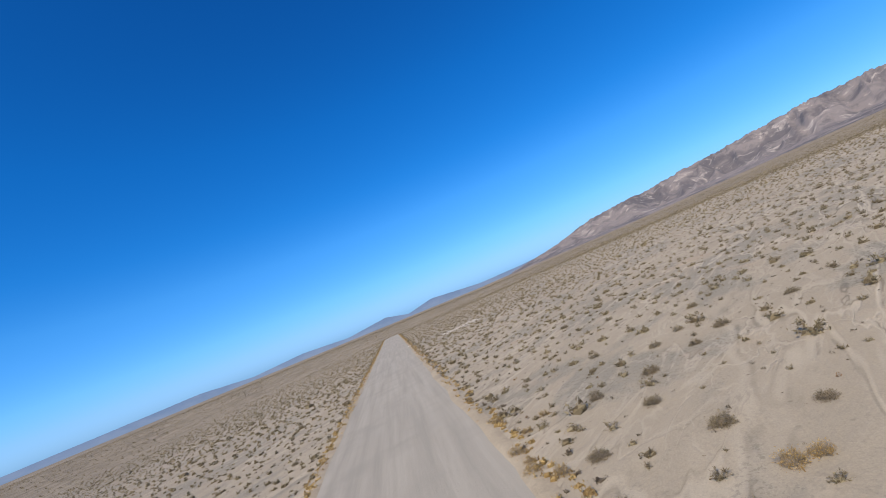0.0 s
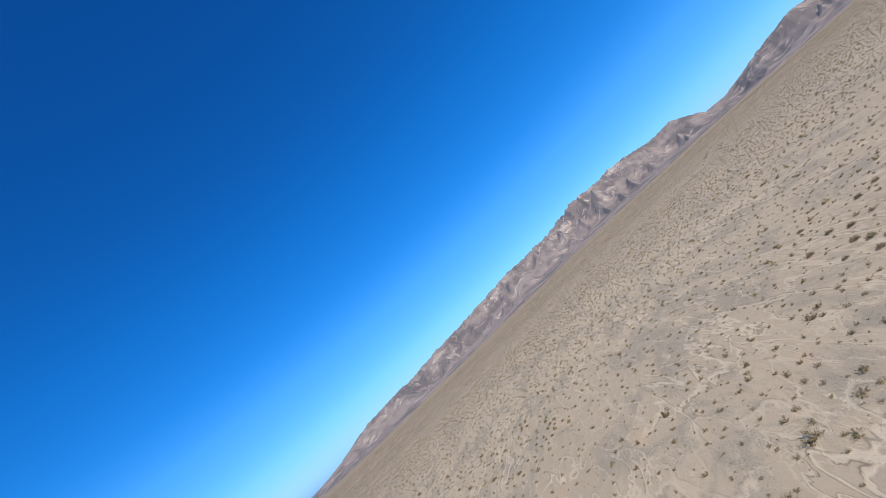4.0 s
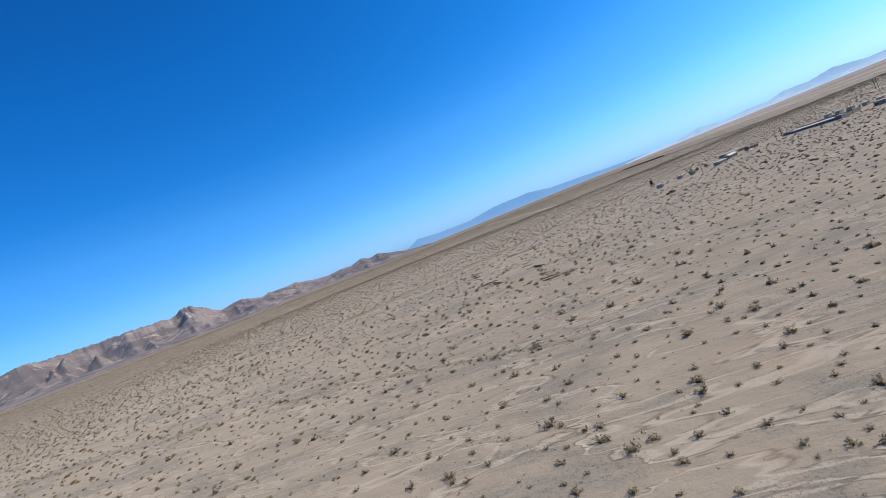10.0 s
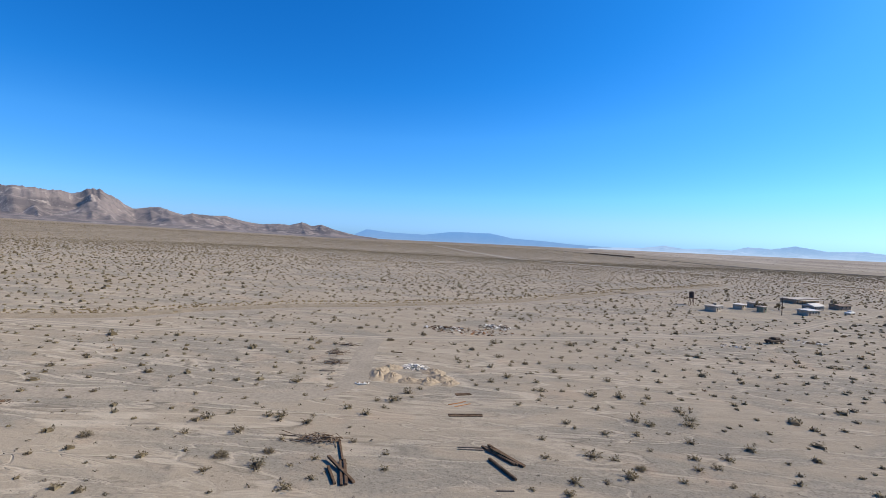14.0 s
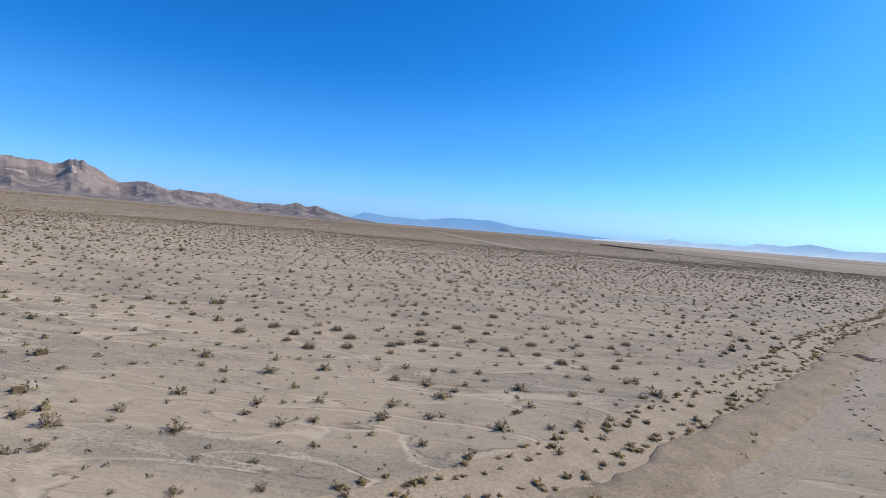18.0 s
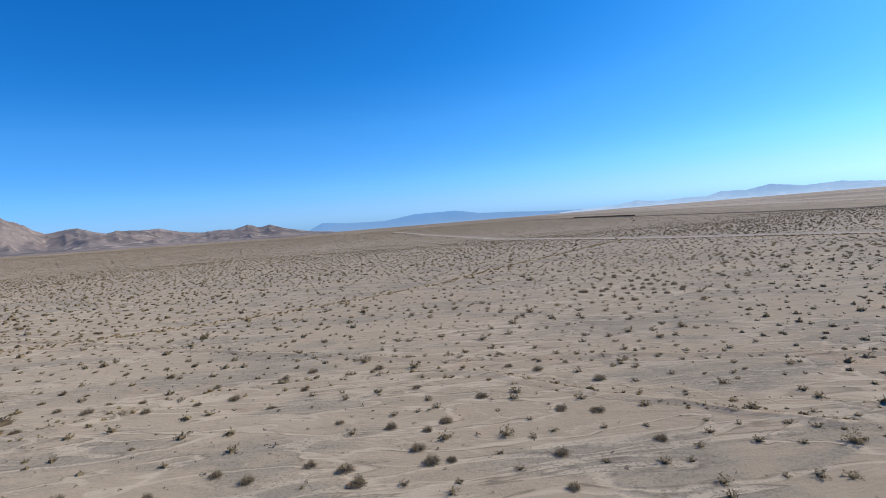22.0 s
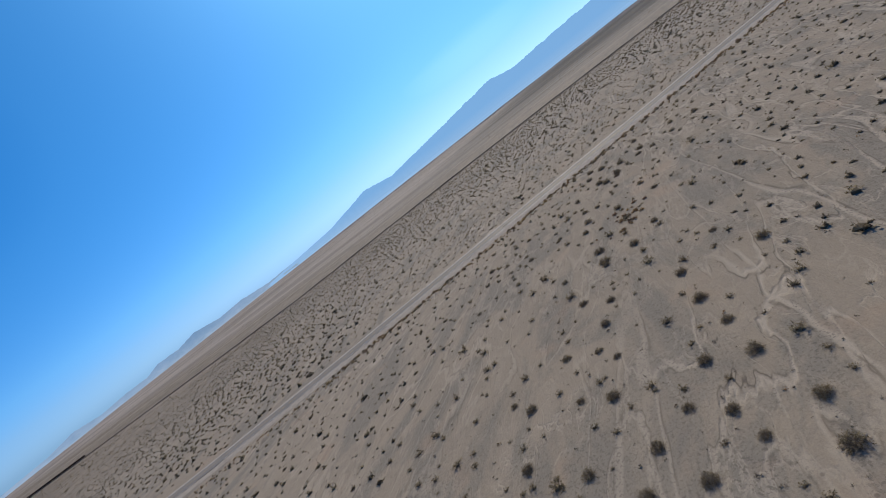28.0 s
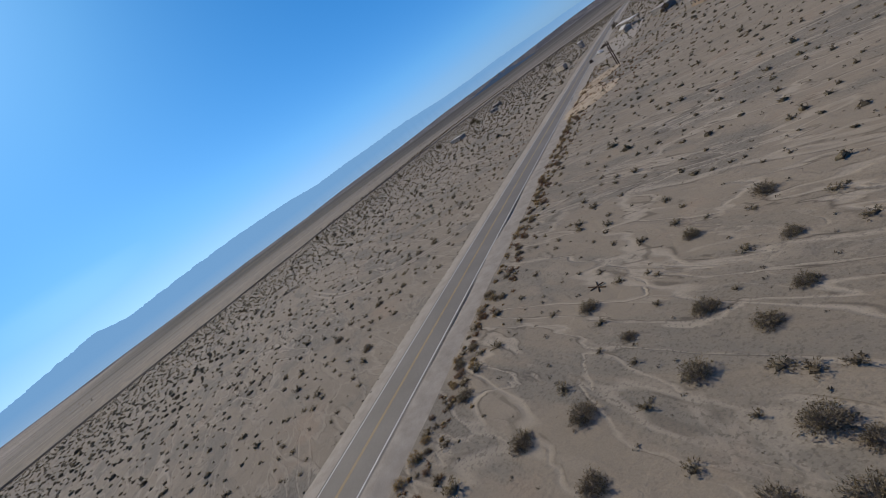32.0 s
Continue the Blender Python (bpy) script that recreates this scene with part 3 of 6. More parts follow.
rail_bed = tagged(ribbon("railway", RAIL, [(-3.9, 0.0), (-2.2, 0.92), (0, 1.0), (2.2, 0.92), (3.9, 0.0)], BALLAST, wander=0.6), "dark ballast embankment of a railway line", "railway", kind="structure")
for side in (1, -1):
    ribbon("rail", RAIL, sorted([(side * 0.70, 1.15), (side * 0.84, 1.15)]), STEEL, parent=rail_bed)
tagged(ribbon("service_track", [(x - 26, y - 8) for x, y in RAIL], [(-3, 0.04), (0, 0.05), (3, 0.04)], TRACK, wander=0.8), "pale service track beside the railway embankment", "dirt track", kind="structure")
tagged(ribbon("valley_track", [(x + 165, y + 30) for x, y in RAIL], [(-4, 0.05), (0, 0.06), (4, 0.05)], TRACK, wander=0.8), "pale dirt track across the bare valley", "dirt track", kind="structure")

# dirt tracks of the straight leg
LOOP = [(-420, 352), (-350, 344), (-293.8, 343.9), (-264, 347.3), (-241.5, 350), (-220.4, 355), (-197.5, 362), (-173.2, 370.4), (-150.7, 379.3), (-118, 396), (-84, 424), (-50, 447)]
SPUR = [(-241.3, 349), (-242, 341), (-240.2, 324.6), (-236.5, 316), (-243, 309), (-262, 306.5), (-310, 303)]
DIKE = [(-330, 352), (-310.2, 358.8), (-295.3, 375.8), (-276, 390.3), (-253, 401), (-226, 418), (-206, 432), (-189, 447), (-163, 472), (-132, 505), (-84, 545), (-40, 590)]
SIDE = [(-120, 517), (-167, 452.4), (-179.6, 427), (-188, 412), (-205, 380)]


def wheel_track(name, line, width, label, cat="dirt track", ruts=True):
    top = tagged(ribbon(name, line, [(-width, 0.02), (-width * 0.5, 0.03), (0, 0.035), (width * 0.5, 0.03), (width, 0.02)], DIRT, step=3.0, wander=0.5), label, cat, kind="structure")
    for off in (-0.85, 0.85) if ruts else ():
        ribbon("rut", line, [(off - 0.38, 0.05), (off + 0.38, 0.05)], TRACK, step=3.0, wander=0.25, parent=top)
    return top


wheel_track("loop_track", LOOP, 1.35, "pale twin-rut dirt track curving through the scrub")
wheel_track("spur_track", SPUR, 2.0, "worn dirt spur between heaps of dumped wood", ruts=False)
wheel_track("side_track", SIDE, 0.6, "faint eroded track cut into the sand", ruts=False)
wheel_track("gully_track", [(-420, 262), (-340, 246), (-295, 236), (-279, 231), (-266, 227), (-255, 222), (-242, 219), (-215, 214), (-180, 210)], 0.9, "narrow worn track cutting across the sand", ruts=False)
wheel_track("turnout_track", [(160, 702), (127, 703), (112, 699), (95, 690), (84, 678)], 0.9, "faint wheel track turning off the highway")
wheel_track("east_track", [(185, 860), (205, 760), (216, 712), (214, 680), (240, 610), (285, 548)], 1.1, "thin pale track between highway and railway")
tagged(ribbon("dike_road", DIKE, [(-12.0, 0.01), (-11.2, 0.04), (-9.6, 0.05), (-8.6, 0.03)], DIRT, step=2.0, wander=1.3), "bare graded strip along the foot of the dike", "graded strip", kind="structure")
tagged(ribbon("wash_bed", DIKE, [(-3.6, 0.02), (-2.0, 0.03), (0.0, 0.02), (2.0, 0.035), (3.6, -0.02)], WASH, step=2.0, wander=2.2), "sandy tan wash bed beside the dike", "dry wash", kind="structure")
tagged(ribbon("dike", DIKE, [(-9.0, -0.03), (-7.8, 0.26), (-6.8, 0.34), (-5.4, 0.26), (-4.3, 0.22), (-3.5, 0.26), (-3.2, -0.02)], DIKE_SOIL, step=0.8, wander=1.5), "long low dike of loose tan soil", "earth dike", kind="structure")
# ---- scrub ----
rng = np.random.default_rng(7)


def leaf_cloud(r, leaves, size, twigs, flat=0.72, thick=0.012, litter=0):
    """A shrub of radius 1 as loose triangles: small leaf tufts along the outer half of fanned twigs; the twigs
    themselves, with a few dead ones added on the sand to brown its shade.
    """
    count = max(twigs, 12)
    a = r.random(count) * 2 * np.pi
    e = np.arcsin(0.06 + 0.92 * r.random(count))
    lobe = 0.88 + 0.12 * np.sin(a * 3 + r.random() * 6) + 0.07 * np.sin(a * 7 + r.random() * 6)
    reach = (0.70 + 0.28 * r.random(count) ** 0.7) * lobe
    way = np.stack([np.cos(a) * np.cos(e), np.sin(a) * np.cos(e), np.sin(e) * flat * 1.15], 1)
    tip = way * reach[:, None]
    foot = np.stack([np.cos(a), np.sin(a), np.zeros(count)], 1) * (0.05 + 0.16 * r.random(count))[:, None]
    pick = r.integers(0, count, leaves)
    at = (0.42 + 0.58 * r.random(leaves) ** 0.75)[:, None]
    c = foot[pick] * (1 - at) + tip[pick] * at + r.normal(size=(leaves, 3)) * 0.055
    leaf = c[:, None, :] + r.normal(size=(leaves, 3, 3)) * size
    # every third one a side twig that points outwards
    k = (np.arange(leaves) % 3 == 0) & (leaves > 30)
    out = c[k] / np.maximum(np.linalg.norm(c[k], axis=1), 0.05)[:, None]
    side = np.cross(out, r.normal(size=(k.sum(), 3))) * size * 0.28
    leaf[k, 0], leaf[k, 1], leaf[k, 2] = c[k] - out * size * 2.4 - side, c[k] - out * size * 2.4 + side, c[k] + out * size * 1.7
    leaf[..., 2] = np.maximum(leaf[..., 2], 0.0)
    sv = np.zeros((0, 3))
    if twigs:
        side = np.cross(way, r.normal(size=(count, 3)))
        side *= thick / np.maximum(np.linalg.norm(side, axis=1), 0.01)[:, None]
        sv = np.stack([foot - side, foot + side, tip], 1).reshape(-1, 3)
    # dead twigs added to darken and brown the shade below the shrub
    if litter:
        b = r.random(litter) * 2 * np.pi
        d = 0.85 * r.random(litter) ** 0.6
        mid = np.stack([np.cos(b) * d, np.sin(b) * d, np.full(litter, 0.05)], 1)
        bits = mid[:, None, :] + r.normal(size=(litter, 3, 3)) * np.array([0.07, 0.07, 0.012])
        sv = np.concatenate((sv, bits.reshape(-1, 3)))
    return leaf.reshape(-1, 3), sv


def placed(shape, x, y, radius, r, sink=0.02):
    """Copies of a triangle cloud at plan points, each turned and sized."""
    n = len(x)
    a = r.random(n) * 2 * np.pi
    c, s = np.cos(a)[:, None], np.sin(a)[:, None]
    sx, sy, sz = radius[:, None] * (0.85 + 0.3 * r.random((n, 1))), radius[:, None] * (0.85 + 0.3 * r.random((n, 1))), radius[:, None] * (0.82 + 0.4 * r.random((n, 1)))
    vx, vy, vz = shape[:, 0][None] * sx, shape[:, 1][None] * sy, shape[:, 2][None] * sz
    z = ground_z(x, y)[:, None] - sink
    return np.stack([x[:, None] + vx * c - vy * s, y[:, None] + vx * s + vy * c, z + vz], 2).reshape(-1, 3)


def scrub(name, x, y, radius, shapes, mat, label, category="shrubs"):
    """One object of many shrubs nobody could count."""
    if not len(x):
        return None
    out = []
    pick = rng.integers(0, len(shapes), len(x))
    for k, shape in enumerate(shapes):
        m = pick == k
        if m.any():
            out.append(placed(shape, x[m], y[m], radius[m], rng))
    v = np.concatenate(out)
    ob = new(name, mesh_of(name, v, np.arange(len(v)).reshape(-1, 3), mat))
    return tagged(ob, label, category, kind="stuff")


def dome(r, sides, wide=0.62, high=0.5):
    """The dense heart of a shrub: a lumpy dome of loose triangles."""
    a = (np.arange(sides) + r.random()) / sides * 2 * np.pi
    low = np.stack([np.cos(a), np.sin(a), np.zeros(sides)], 1) * (wide * (0.8 + 0.4 * r.random(sides)))[:, None]
    top = np.stack([np.cos(a), np.sin(a), np.zeros(sides)], 1) * (wide * (0.55 + 0.4 * r.random(sides)))[:, None]
    top[:, 2] = high * (0.6 + 0.3 * r.random(sides))
    peak = np.array([0, 0, high * 1.05])
    nl, nt = np.roll(low, -1, 0), np.roll(top, -1, 0)
    return np.concatenate([np.stack([low, nl, nt], 1), np.stack([low, nt, top], 1), np.stack([top, nt, np.broadcast_to(peak, top.shape)], 1)]).reshape(-1, 3)


NEAR_SHAPES = [np.concatenate((*leaf_cloud(rng, 200, 0.056, 22, 0.78, 0.015, 6), dome(rng, 4, 0.34, 0.26))) for _ in range(9)]
HALF_SHAPES = [np.concatenate((*leaf_cloud(rng, 46, 0.098, 0, 0.74), dome(rng, 4, 0.50, 0.36))) for _ in range(8)]
MID_SHAPES = [np.concatenate((*leaf_cloud(rng, 5, 0.17, 0), dome(rng, 4, 0.62, 0.46))) for _ in range(8)]
FAR_SHAPES = [np.concatenate((leaf_cloud(rng, 1, 0.18, 0)[0], dome(rng, 3, 0.80, 0.52))) for _ in range(6)]
SPECK_SHAPES = [np.concatenate((leaf_cloud(rng, 1, 0.3, 0)[0], dome(rng, 3, 0.8, 0.6)[18:])) for _ in range(6)]
STRAW_SHAPES = [np.concatenate((*leaf_cloud(rng, 100, 0.085, 0, 0.8), dome(rng, 6, 0.50, 0.40))) for _ in range(6)]
TUFT_SHAPES = [leaf_cloud(rng, 11, 0.24, 0)[0] for _ in range(5)]


def off_line(x, y, line):
    """Distance in plan from points to a broken line."""
    best = np.full(len(x), 1e9)
    for (ax, ay), (bx, by) in zip(line[:-1], line[1:]):
        dx, dy = bx - ax, by - ay
        t = np.clip(((x - ax) * dx + (y - ay) * dy) / (dx * dx + dy * dy), 0, 1)
        best = np.minimum(best, np.hypot(x - ax - t * dx, y - ay - t * dy))
    return best


FLOWN = [(30, 20), (-40, -25), (-110, -20), (-175, 15), (-215, 75), (-225, 150), (-222, 300), (-217, 430), (-211, 550), (-190, 630), (-130, 700), (-60, 728), (40, 715), (90, 670)]
# shrubs that stand clear enough to be told apart, in plan
S_RUNWAY = [(-36.8, -4.2), (-75.4, -19.0), (-64.3, -18.9), (-85.6, -35.8), (-67.1, -6.2), (-41.5, -16.8), (-45.7, -23.7), (-62.3, -30.1), (-50.0, -19.0), (-61.2, -13.3), (-56.3, -15.5), (-35.4, -10.3), (-32.9, -18.8), (-45.5, -82.9), (-59.4, -20.8), (-92.5, -48.4)]
S_TURN = [(-208.2, 46.2), (-217.6, 43.8), (-215.9, 40.1), (-222.0, 44.0), (-226.3, 44.0), (-239.3, 48.9), (-233.2, 49.8), (-200.2, 41.9), (-204.2, 39.8), (-217.0, 65.2), (-243.4, 67.3), (-235.3, 64.6), (-243.1, 61.6), (-219.5, 50.9), (-222.9, 38.2), (-237.0, 41.1), (-254.2, 52.4), (-288.2, 62.4)]
S_LEG = [(-192.8, 478.4), (-222.3, 468.7), (-250.7, 465.9), (-225.8, 459.9), (-224.6, 461.3), (-240.0, 457.5), (-209.2, 489.0), (-204.6, 468.3), (-222.9, 485.7), (-232.2, 462.1), (-231.4, 457.0), (-236.1, 455.0), (-235.2, 466.0), (-219.6, 462.5), (-221.2, 458.8), (-201.7, 459.3), (-194.2, 459.5), (-209.3, 463.6), (-204.6, 462.7), (-191.1, 471.4), (-187.4, 475.0), (-214.1, 467.0), (-240.3, 461.3), (-247.6, 459.5), (-244.5, 464.5), (-228.4, 481.2), (-211.5, 473.2), (-216.5, 475.7), (-237.3, 463.0)]
S_LAST = [(-42.7, 716.7), (-49.5, 715.7), (-47.7, 724.3), (-47.1, 710.1), (-28.0, 719.6), (-23.0, 727.1), (-35.4, 736.8), (-15.7, 748.3), (-24.0, 711.6), (-16.3, 705.3), (-24.2, 703.0), (1.4, 710.0), (-7.3, 710.9), (-30.7, 716.0), (-1.1, 721.9), (-14.9, 716.4), (-13.6, 719.8), (-21.9, 719.0), (-8.4, 737.2), (-24.5, 734.5), (-41.8, 705.6), (-24.6, 747.8)]
S_ROAD = [(3.7, 709.7), (14.2, 701.8), (11.6, 708.2), (19.0, 705.6), (17.8, 713.7), (13.4, 718.0), (21.3, 717.6), (26.0, 702.5), (20.7, 691.7), (11.4, 692.9), (8.4, 698.8), (32.8, 715.8), (3.8, 715.0), (9.2, 702.9), (16.4, 685.6), (83.1, 698.4), (85.2, 704.3), (67.7, 714.6), (85.5, 715.0), (96.1, 686.3), (0.9, 713.1)]
S_DUMP = [(-257.2, 251.7), (-256.8, 245.1), (-251.3, 247.4), (-260.8, 273.5), (-263.4, 293.9), (-247.2, 291.7), (-230.2, 272.6), (-221.4, 260.2), (-226.7, 257.9), (-206.7, 258.2), (-211.6, 257.3), (-187.9, 256.6), (-225.4, 277.2), (-241.3, 263.7), (-241.0, 272.4), (-242.8, 293.3), (-203.6, 277.6), (-202.8, 295.4), (-202.6, 268.1), (-190.0, 263.8), (-181.7, 267.5), (-259.4, 265.1), (-247.0, 259.0), (-246.8, 359.3), (-231.0, 356.0), (-219.8, 344.5), (-209.8, 335.8), (-237.8, 348.5), (-177.8, 385.1), (-269.6, 360.4)]
S_BANK = [(-146.0, 665.1), (-151.6, 663.7), (-153.3, 664.6), (-156.1, 658.3), (-159.0, 657.6), (-157.1, 662.9), (-160.7, 659.6), (-162.9, 652.3), (-169.8, 652.3), (-171.7, 658.8), (-167.2, 664.7), (-167.4, 645.2), (-165.3, 642.9), (-154.7, 648.1), (-147.5, 653.9), (-149.1, 651.4), (-157.0, 650.0), (-127.8, 668.4), (-146.6, 660.2), (-149.2, 660.3), (-167.4, 658.1), (-165.2, 660.6), (-161.0, 668.5), (-153.1, 694.0), (-154.6, 681.8), (-153.4, 671.7), (-149.4, 676.1), (-149.2, 670.9), (-143.7, 678.2), (-137.7, 683.0), (-130.1, 687.9), (-173.4, 664.6), (-172.6, 660.1), (-159.7, 682.4)]
S_EAST = [(-84.7, 716.6), (-83.2, 720.8), (-49.8, 715.5), (-42.0, 716.6), (-59.5, 720.4), (-62.7, 715.6), (-68.7, 716.8), (-74.6, 718.1), (-77.5, 715.6), (-73.0, 723.1), (-94.1, 712.6), (-90.6, 709.0), (-99.1, 709.0), (-92.7, 705.4), (-96.5, 703.9), (-84.9, 706.1), (-99.5, 698.9), (-94.2, 698.7), (-86.1, 701.5), (-79.7, 702.4), (-73.2, 704.0), (-57.2, 698.6), (-65.7, 694.2), (-64.9, 704.9), (-99.0, 714.3), (-91.1, 727.5), (-94.6, 719.9), (-78.6, 731.3), (-81.0, 728.1), (-21.7, 726.6)]
S_WASH = [(-266.8, 591.5), (-264.1, 590.6), (-264.2, 597.4), (-259.3, 596.0), (-253.8, 594.4), (-250.8, 594.3), (-253.4, 598.3), (-247.8, 597.6), (-244.8, 595.6), (-245.1, 602.2), (-240.3, 596.5), (-231.4, 598.0), (-232.1, 606.2), (-226.0, 602.4), (-221.8, 604.9), (-215.9, 595.1), (-217.4, 609.7), (-202.6, 601.0), (-198.8, 598.4), (-207.8, 590.1), (-192.2, 592.5), (-199.6, 584.3), (-195.9, 583.1), (-224.4, 585.7), (-218.4, 583.3), (-212.5, 583.7), (-214.5, 581.9), (-215.4, 577.8), (-214.1, 575.1), (-212.3, 575.1), (-225.5, 576.4), (-222.0, 575.0), (-220.5, 572.5), (-234.0, 576.1), (-230.6, 574.5), (-238.6, 573.2), (-247.0, 574.2), (-250.4, 573.2), (-202.3, 574.5), (-202.9, 569.0), (-192.6, 575.6)]
S_GULLY = [(-280.5, 226.9), (-277.2, 227.9), (-272.6, 226.4), (-264.8, 225.6), (-265.0, 220.7), (-259.6, 218.7), (-269.3, 214.7), (-252.3, 221.8), (-261.1, 242.3), (-255.8, 243.8), (-236.8, 244.4), (-240.1, 233.8), (-235.8, 228.6), (-233.6, 225.4), (-213.0, 242.7), (-204.0, 228.2), (-217.7, 222.4), (-261.7, 229.8)]
KNOWN = np.array(S_RUNWAY + S_TURN + S_LEG + S_LAST + S_ROAD + S_DUMP + S_BANK + S_EAST + S_WASH + S_GULLY)


def patchiness(x, y):
    return 0.5 + 0.25 * np.sin(x * 0.031 + 1.7 * np.sin(y * 0.017)) + 0.25 * np.sin(y * 0.043 - 1.3 * np.sin(x * 0.023 + 2))


def sown(step, lo_x, hi_x, lo_y, hi_y, keep):
    gx_, gy_ = np.meshgrid(np.arange(lo_x, hi_x, step), np.arange(lo_y, hi_y, step))
    x = gx_.ravel() + (rng.random(gx_.size) - 0.5) * step * 0.95
    y = gy_.ravel() + (rng.random(gx_.size) - 0.5) * step * 0.95
    m = rng.random(len(x)) < keep
    x, y = x[m], y[m]
    free = (off_line(x, y, RUNWAY) > 12.5) & (off_line(x, y, HWY) > 11.0) & (off_line(x, y, LOOP) > 2.2) & (off_line(x, y, SPUR[:4]) > 4.5)
    free &= (off_line(x, y, [(a + 4, b - 3.5) for a, b in DIKE]) > 9.0) & (off_line(x, y, SIDE) > 2.0)
    free &= x < np.interp(y, [60, 420, 700, 900, 1300, 2200], [548, 488, 428, 388, 318, 238])
    free &= ~((np.hypot((x + 222) / 9, (y - 303) / 18) < 1) | (np.hypot((x + 219) / 12, (y - 368) / 9) < 1) | (np.hypot((x + 230) / 9, (y - 325) / 6) < 1))
    free &= ~((x > -130) & (x < 20) & (y > 408) & (y < 500) & (off_line(x, y, [(-120, 430), (-60, 475), (0, 440)]) < 16))
    return x[free], y[free]


def clear_of_known(x, y, gap):
    d = np.min(np.hypot(x[:, None] - KNOWN[None, :, 0], y[:, None] - KNOWN[None, :, 1]), axis=1)
    return d > gap


def along(line, lo, hi, step, spread, jitter=0.9):
    q, nrm = course(line, step)
    off = lo + (hi - lo) * rng.random(len(q)) ** spread
    k = (rng.random(len(q)) - 0.5) * step * jitter
    return q[:, 0] + nrm[:, 0] * off + nrm[:, 1] * k, q[:, 1] + nrm[:, 1] * off - nrm[:, 0] * k


# the creosote bushes of the wide plain, by distance from the flown line
x, y = sown(4.0, -760, 560, -720, 1250, 0.95)
d = off_line(x, y, FLOWN)
size = np.exp(rng.normal(-0.30, 0.34, len(x))) * 0.95
close = (d < 105) & (rng.random(len(x)) < 0.62 + 0.62 * patchiness(x, y))
close[close] = clear_of_known(x[close], y[close], 2.6)
m = close & (d < 32)
scrub("creosote_scrub", x[m], y[m], size[m], NEAR_SHAPES, OLIVE, "scattered olive-brown creosote bushes on open sand")
m = close & (d >= 32)
scrub("creosote_scrub_aside", x[m], y[m], size[m], HALF_SHAPES, OLIVE, "scattered olive-brown creosote bushes on pale sand")
m = (d >= 105) & (d < 330) & (rng.random(len(x)) < (0.55 + 0.55 * patchiness(x, y)) * np.where((x - 143.5) * 0.843 + (y - 563.5) * 0.538 < 0, 1.3, 0.95))
scrub("creosote_scrub_beyond", x[m], y[m], size[m] * np.where((x[m] - 143.5) * 0.843 + (y[m] - 563.5) * 0.538 < 0, 1.08, 1.3), MID_SHAPES, OLIVE, "scattered olive-brown creosote bushes farther out on the plain")
m = (d >= 330) & (rng.random(len(x)) < 0.82 * np.clip(1.35 - d / 900, 0.5, 1))
scrub("creosote_scrub_far", x[m], y[m], size[m] * 1.0, FAR_SHAPES, OLIVE, "dense speckle of far creosote bushes")
x, y = sown(7.9, -2100, 500, -1700, 2900, 0.85)
d = off_line(x, y, FLOWN)
m = (x < -760) | (y < -720) | (y > 1250)
m &= d < 2000
scrub("creosote_scrub_distant", x[m], y[m], np.exp(rng.normal(0.3, 0.35, m.sum())), SPECK_SHAPES, OLIVE, "distant speckle of desert scrub on the fan")
# thicker growth on both sides of the runway
x, y = sown(4.6, -330, 70, -330, 70, 0.8)
m = (off_line(x, y, RUNWAY) < 95) & (rng.random(len(x)) < 0.35 + 0.5 * patchiness(y, x))
m[m] = clear_of_known(x[m], y[m], 2.6)
scrub("runway_scrub", x[m], y[m], np.exp(rng.normal(-0.08, 0.3, m.sum())), HALF_SHAPES, OLIVE, "thick olive-brown creosote scrub beside the runway")
# dark belts of growth across the far valley
for k, (off, spread) in enumerate(((300, 60), (520, 70), (760, 90), (1000, 100), (1250, 120), (1500, 140), (1800, 160))):
    x, y = along([(a + off, b) for a, b in RAIL], -spread, spread, 1.6, 1.0)
    scrub("valley_scrub", x, y, 0.8 + 1.0 * rng.random(len(x)), SPECK_SHAPES, OLIVE, "dark belt of desert scrub across the dry valley")
# small dry tufts between them
x, y = sown(2.7, -420, 260, -260, 960, 0.85)
d = off_line(x, y, FLOWN)
m = (d < 80) & (rng.random(len(x)) < 0.25 + 0.9 * patchiness(y, x))
scrub("dry_tufts", x[m], y[m], 0.12 + 0.26 * rng.random(m.sum()) ** 2, TUFT_SHAPES, GREY_SHRUB, "small grey dry tufts on the sand", "tufts")
x, y = sown(13.0, -420, 260, -260, 960, 0.7)
m = (off_line(x, y, FLOWN) < 95) & (rng.random(len(x)) < 0.3)
scrub("rusty_tufts", x[m], y[m], 0.2 + 0.3 * rng.random(m.sum()), TUFT_SHAPES, RUST_SHRUB, "small rust-brown dead tufts on the sand", "tufts")


NEAR_HWY = [(150, 553), (-17, 815), (-62, 888), (-74, 970)]
for name, lo, hi, step, mat, size0, label in (
        ("roadside_brush", 7.6, 12.5, 1.6, RUST_SHRUB, 0.6, "row of rust-brown brush along the highway ditch"),
        ("roadside_straw", 7.4, 13.5, 1.5, TAN_SHRUB, 0.5, "straw-coloured dry brush along the highway ditch"),
        ("roadside_creosote", 8.0, 12.5, 3.0, OLIVE, 0.8, "dark creosote bushes along the highway ditch"),
        ("verge_weeds", -8.6, -7.4, 1.4, GREY_SHRUB, 0.3, "thin line of weeds along the highway verge")):
    x, y = along(NEAR_HWY, lo, hi, step, 1.6)
    scrub(name, x, y, size0 * (0.55 + 0.7 * rng.random(len(x))), MID_SHAPES if size0 < 0.55 else NEAR_SHAPES, mat, label)
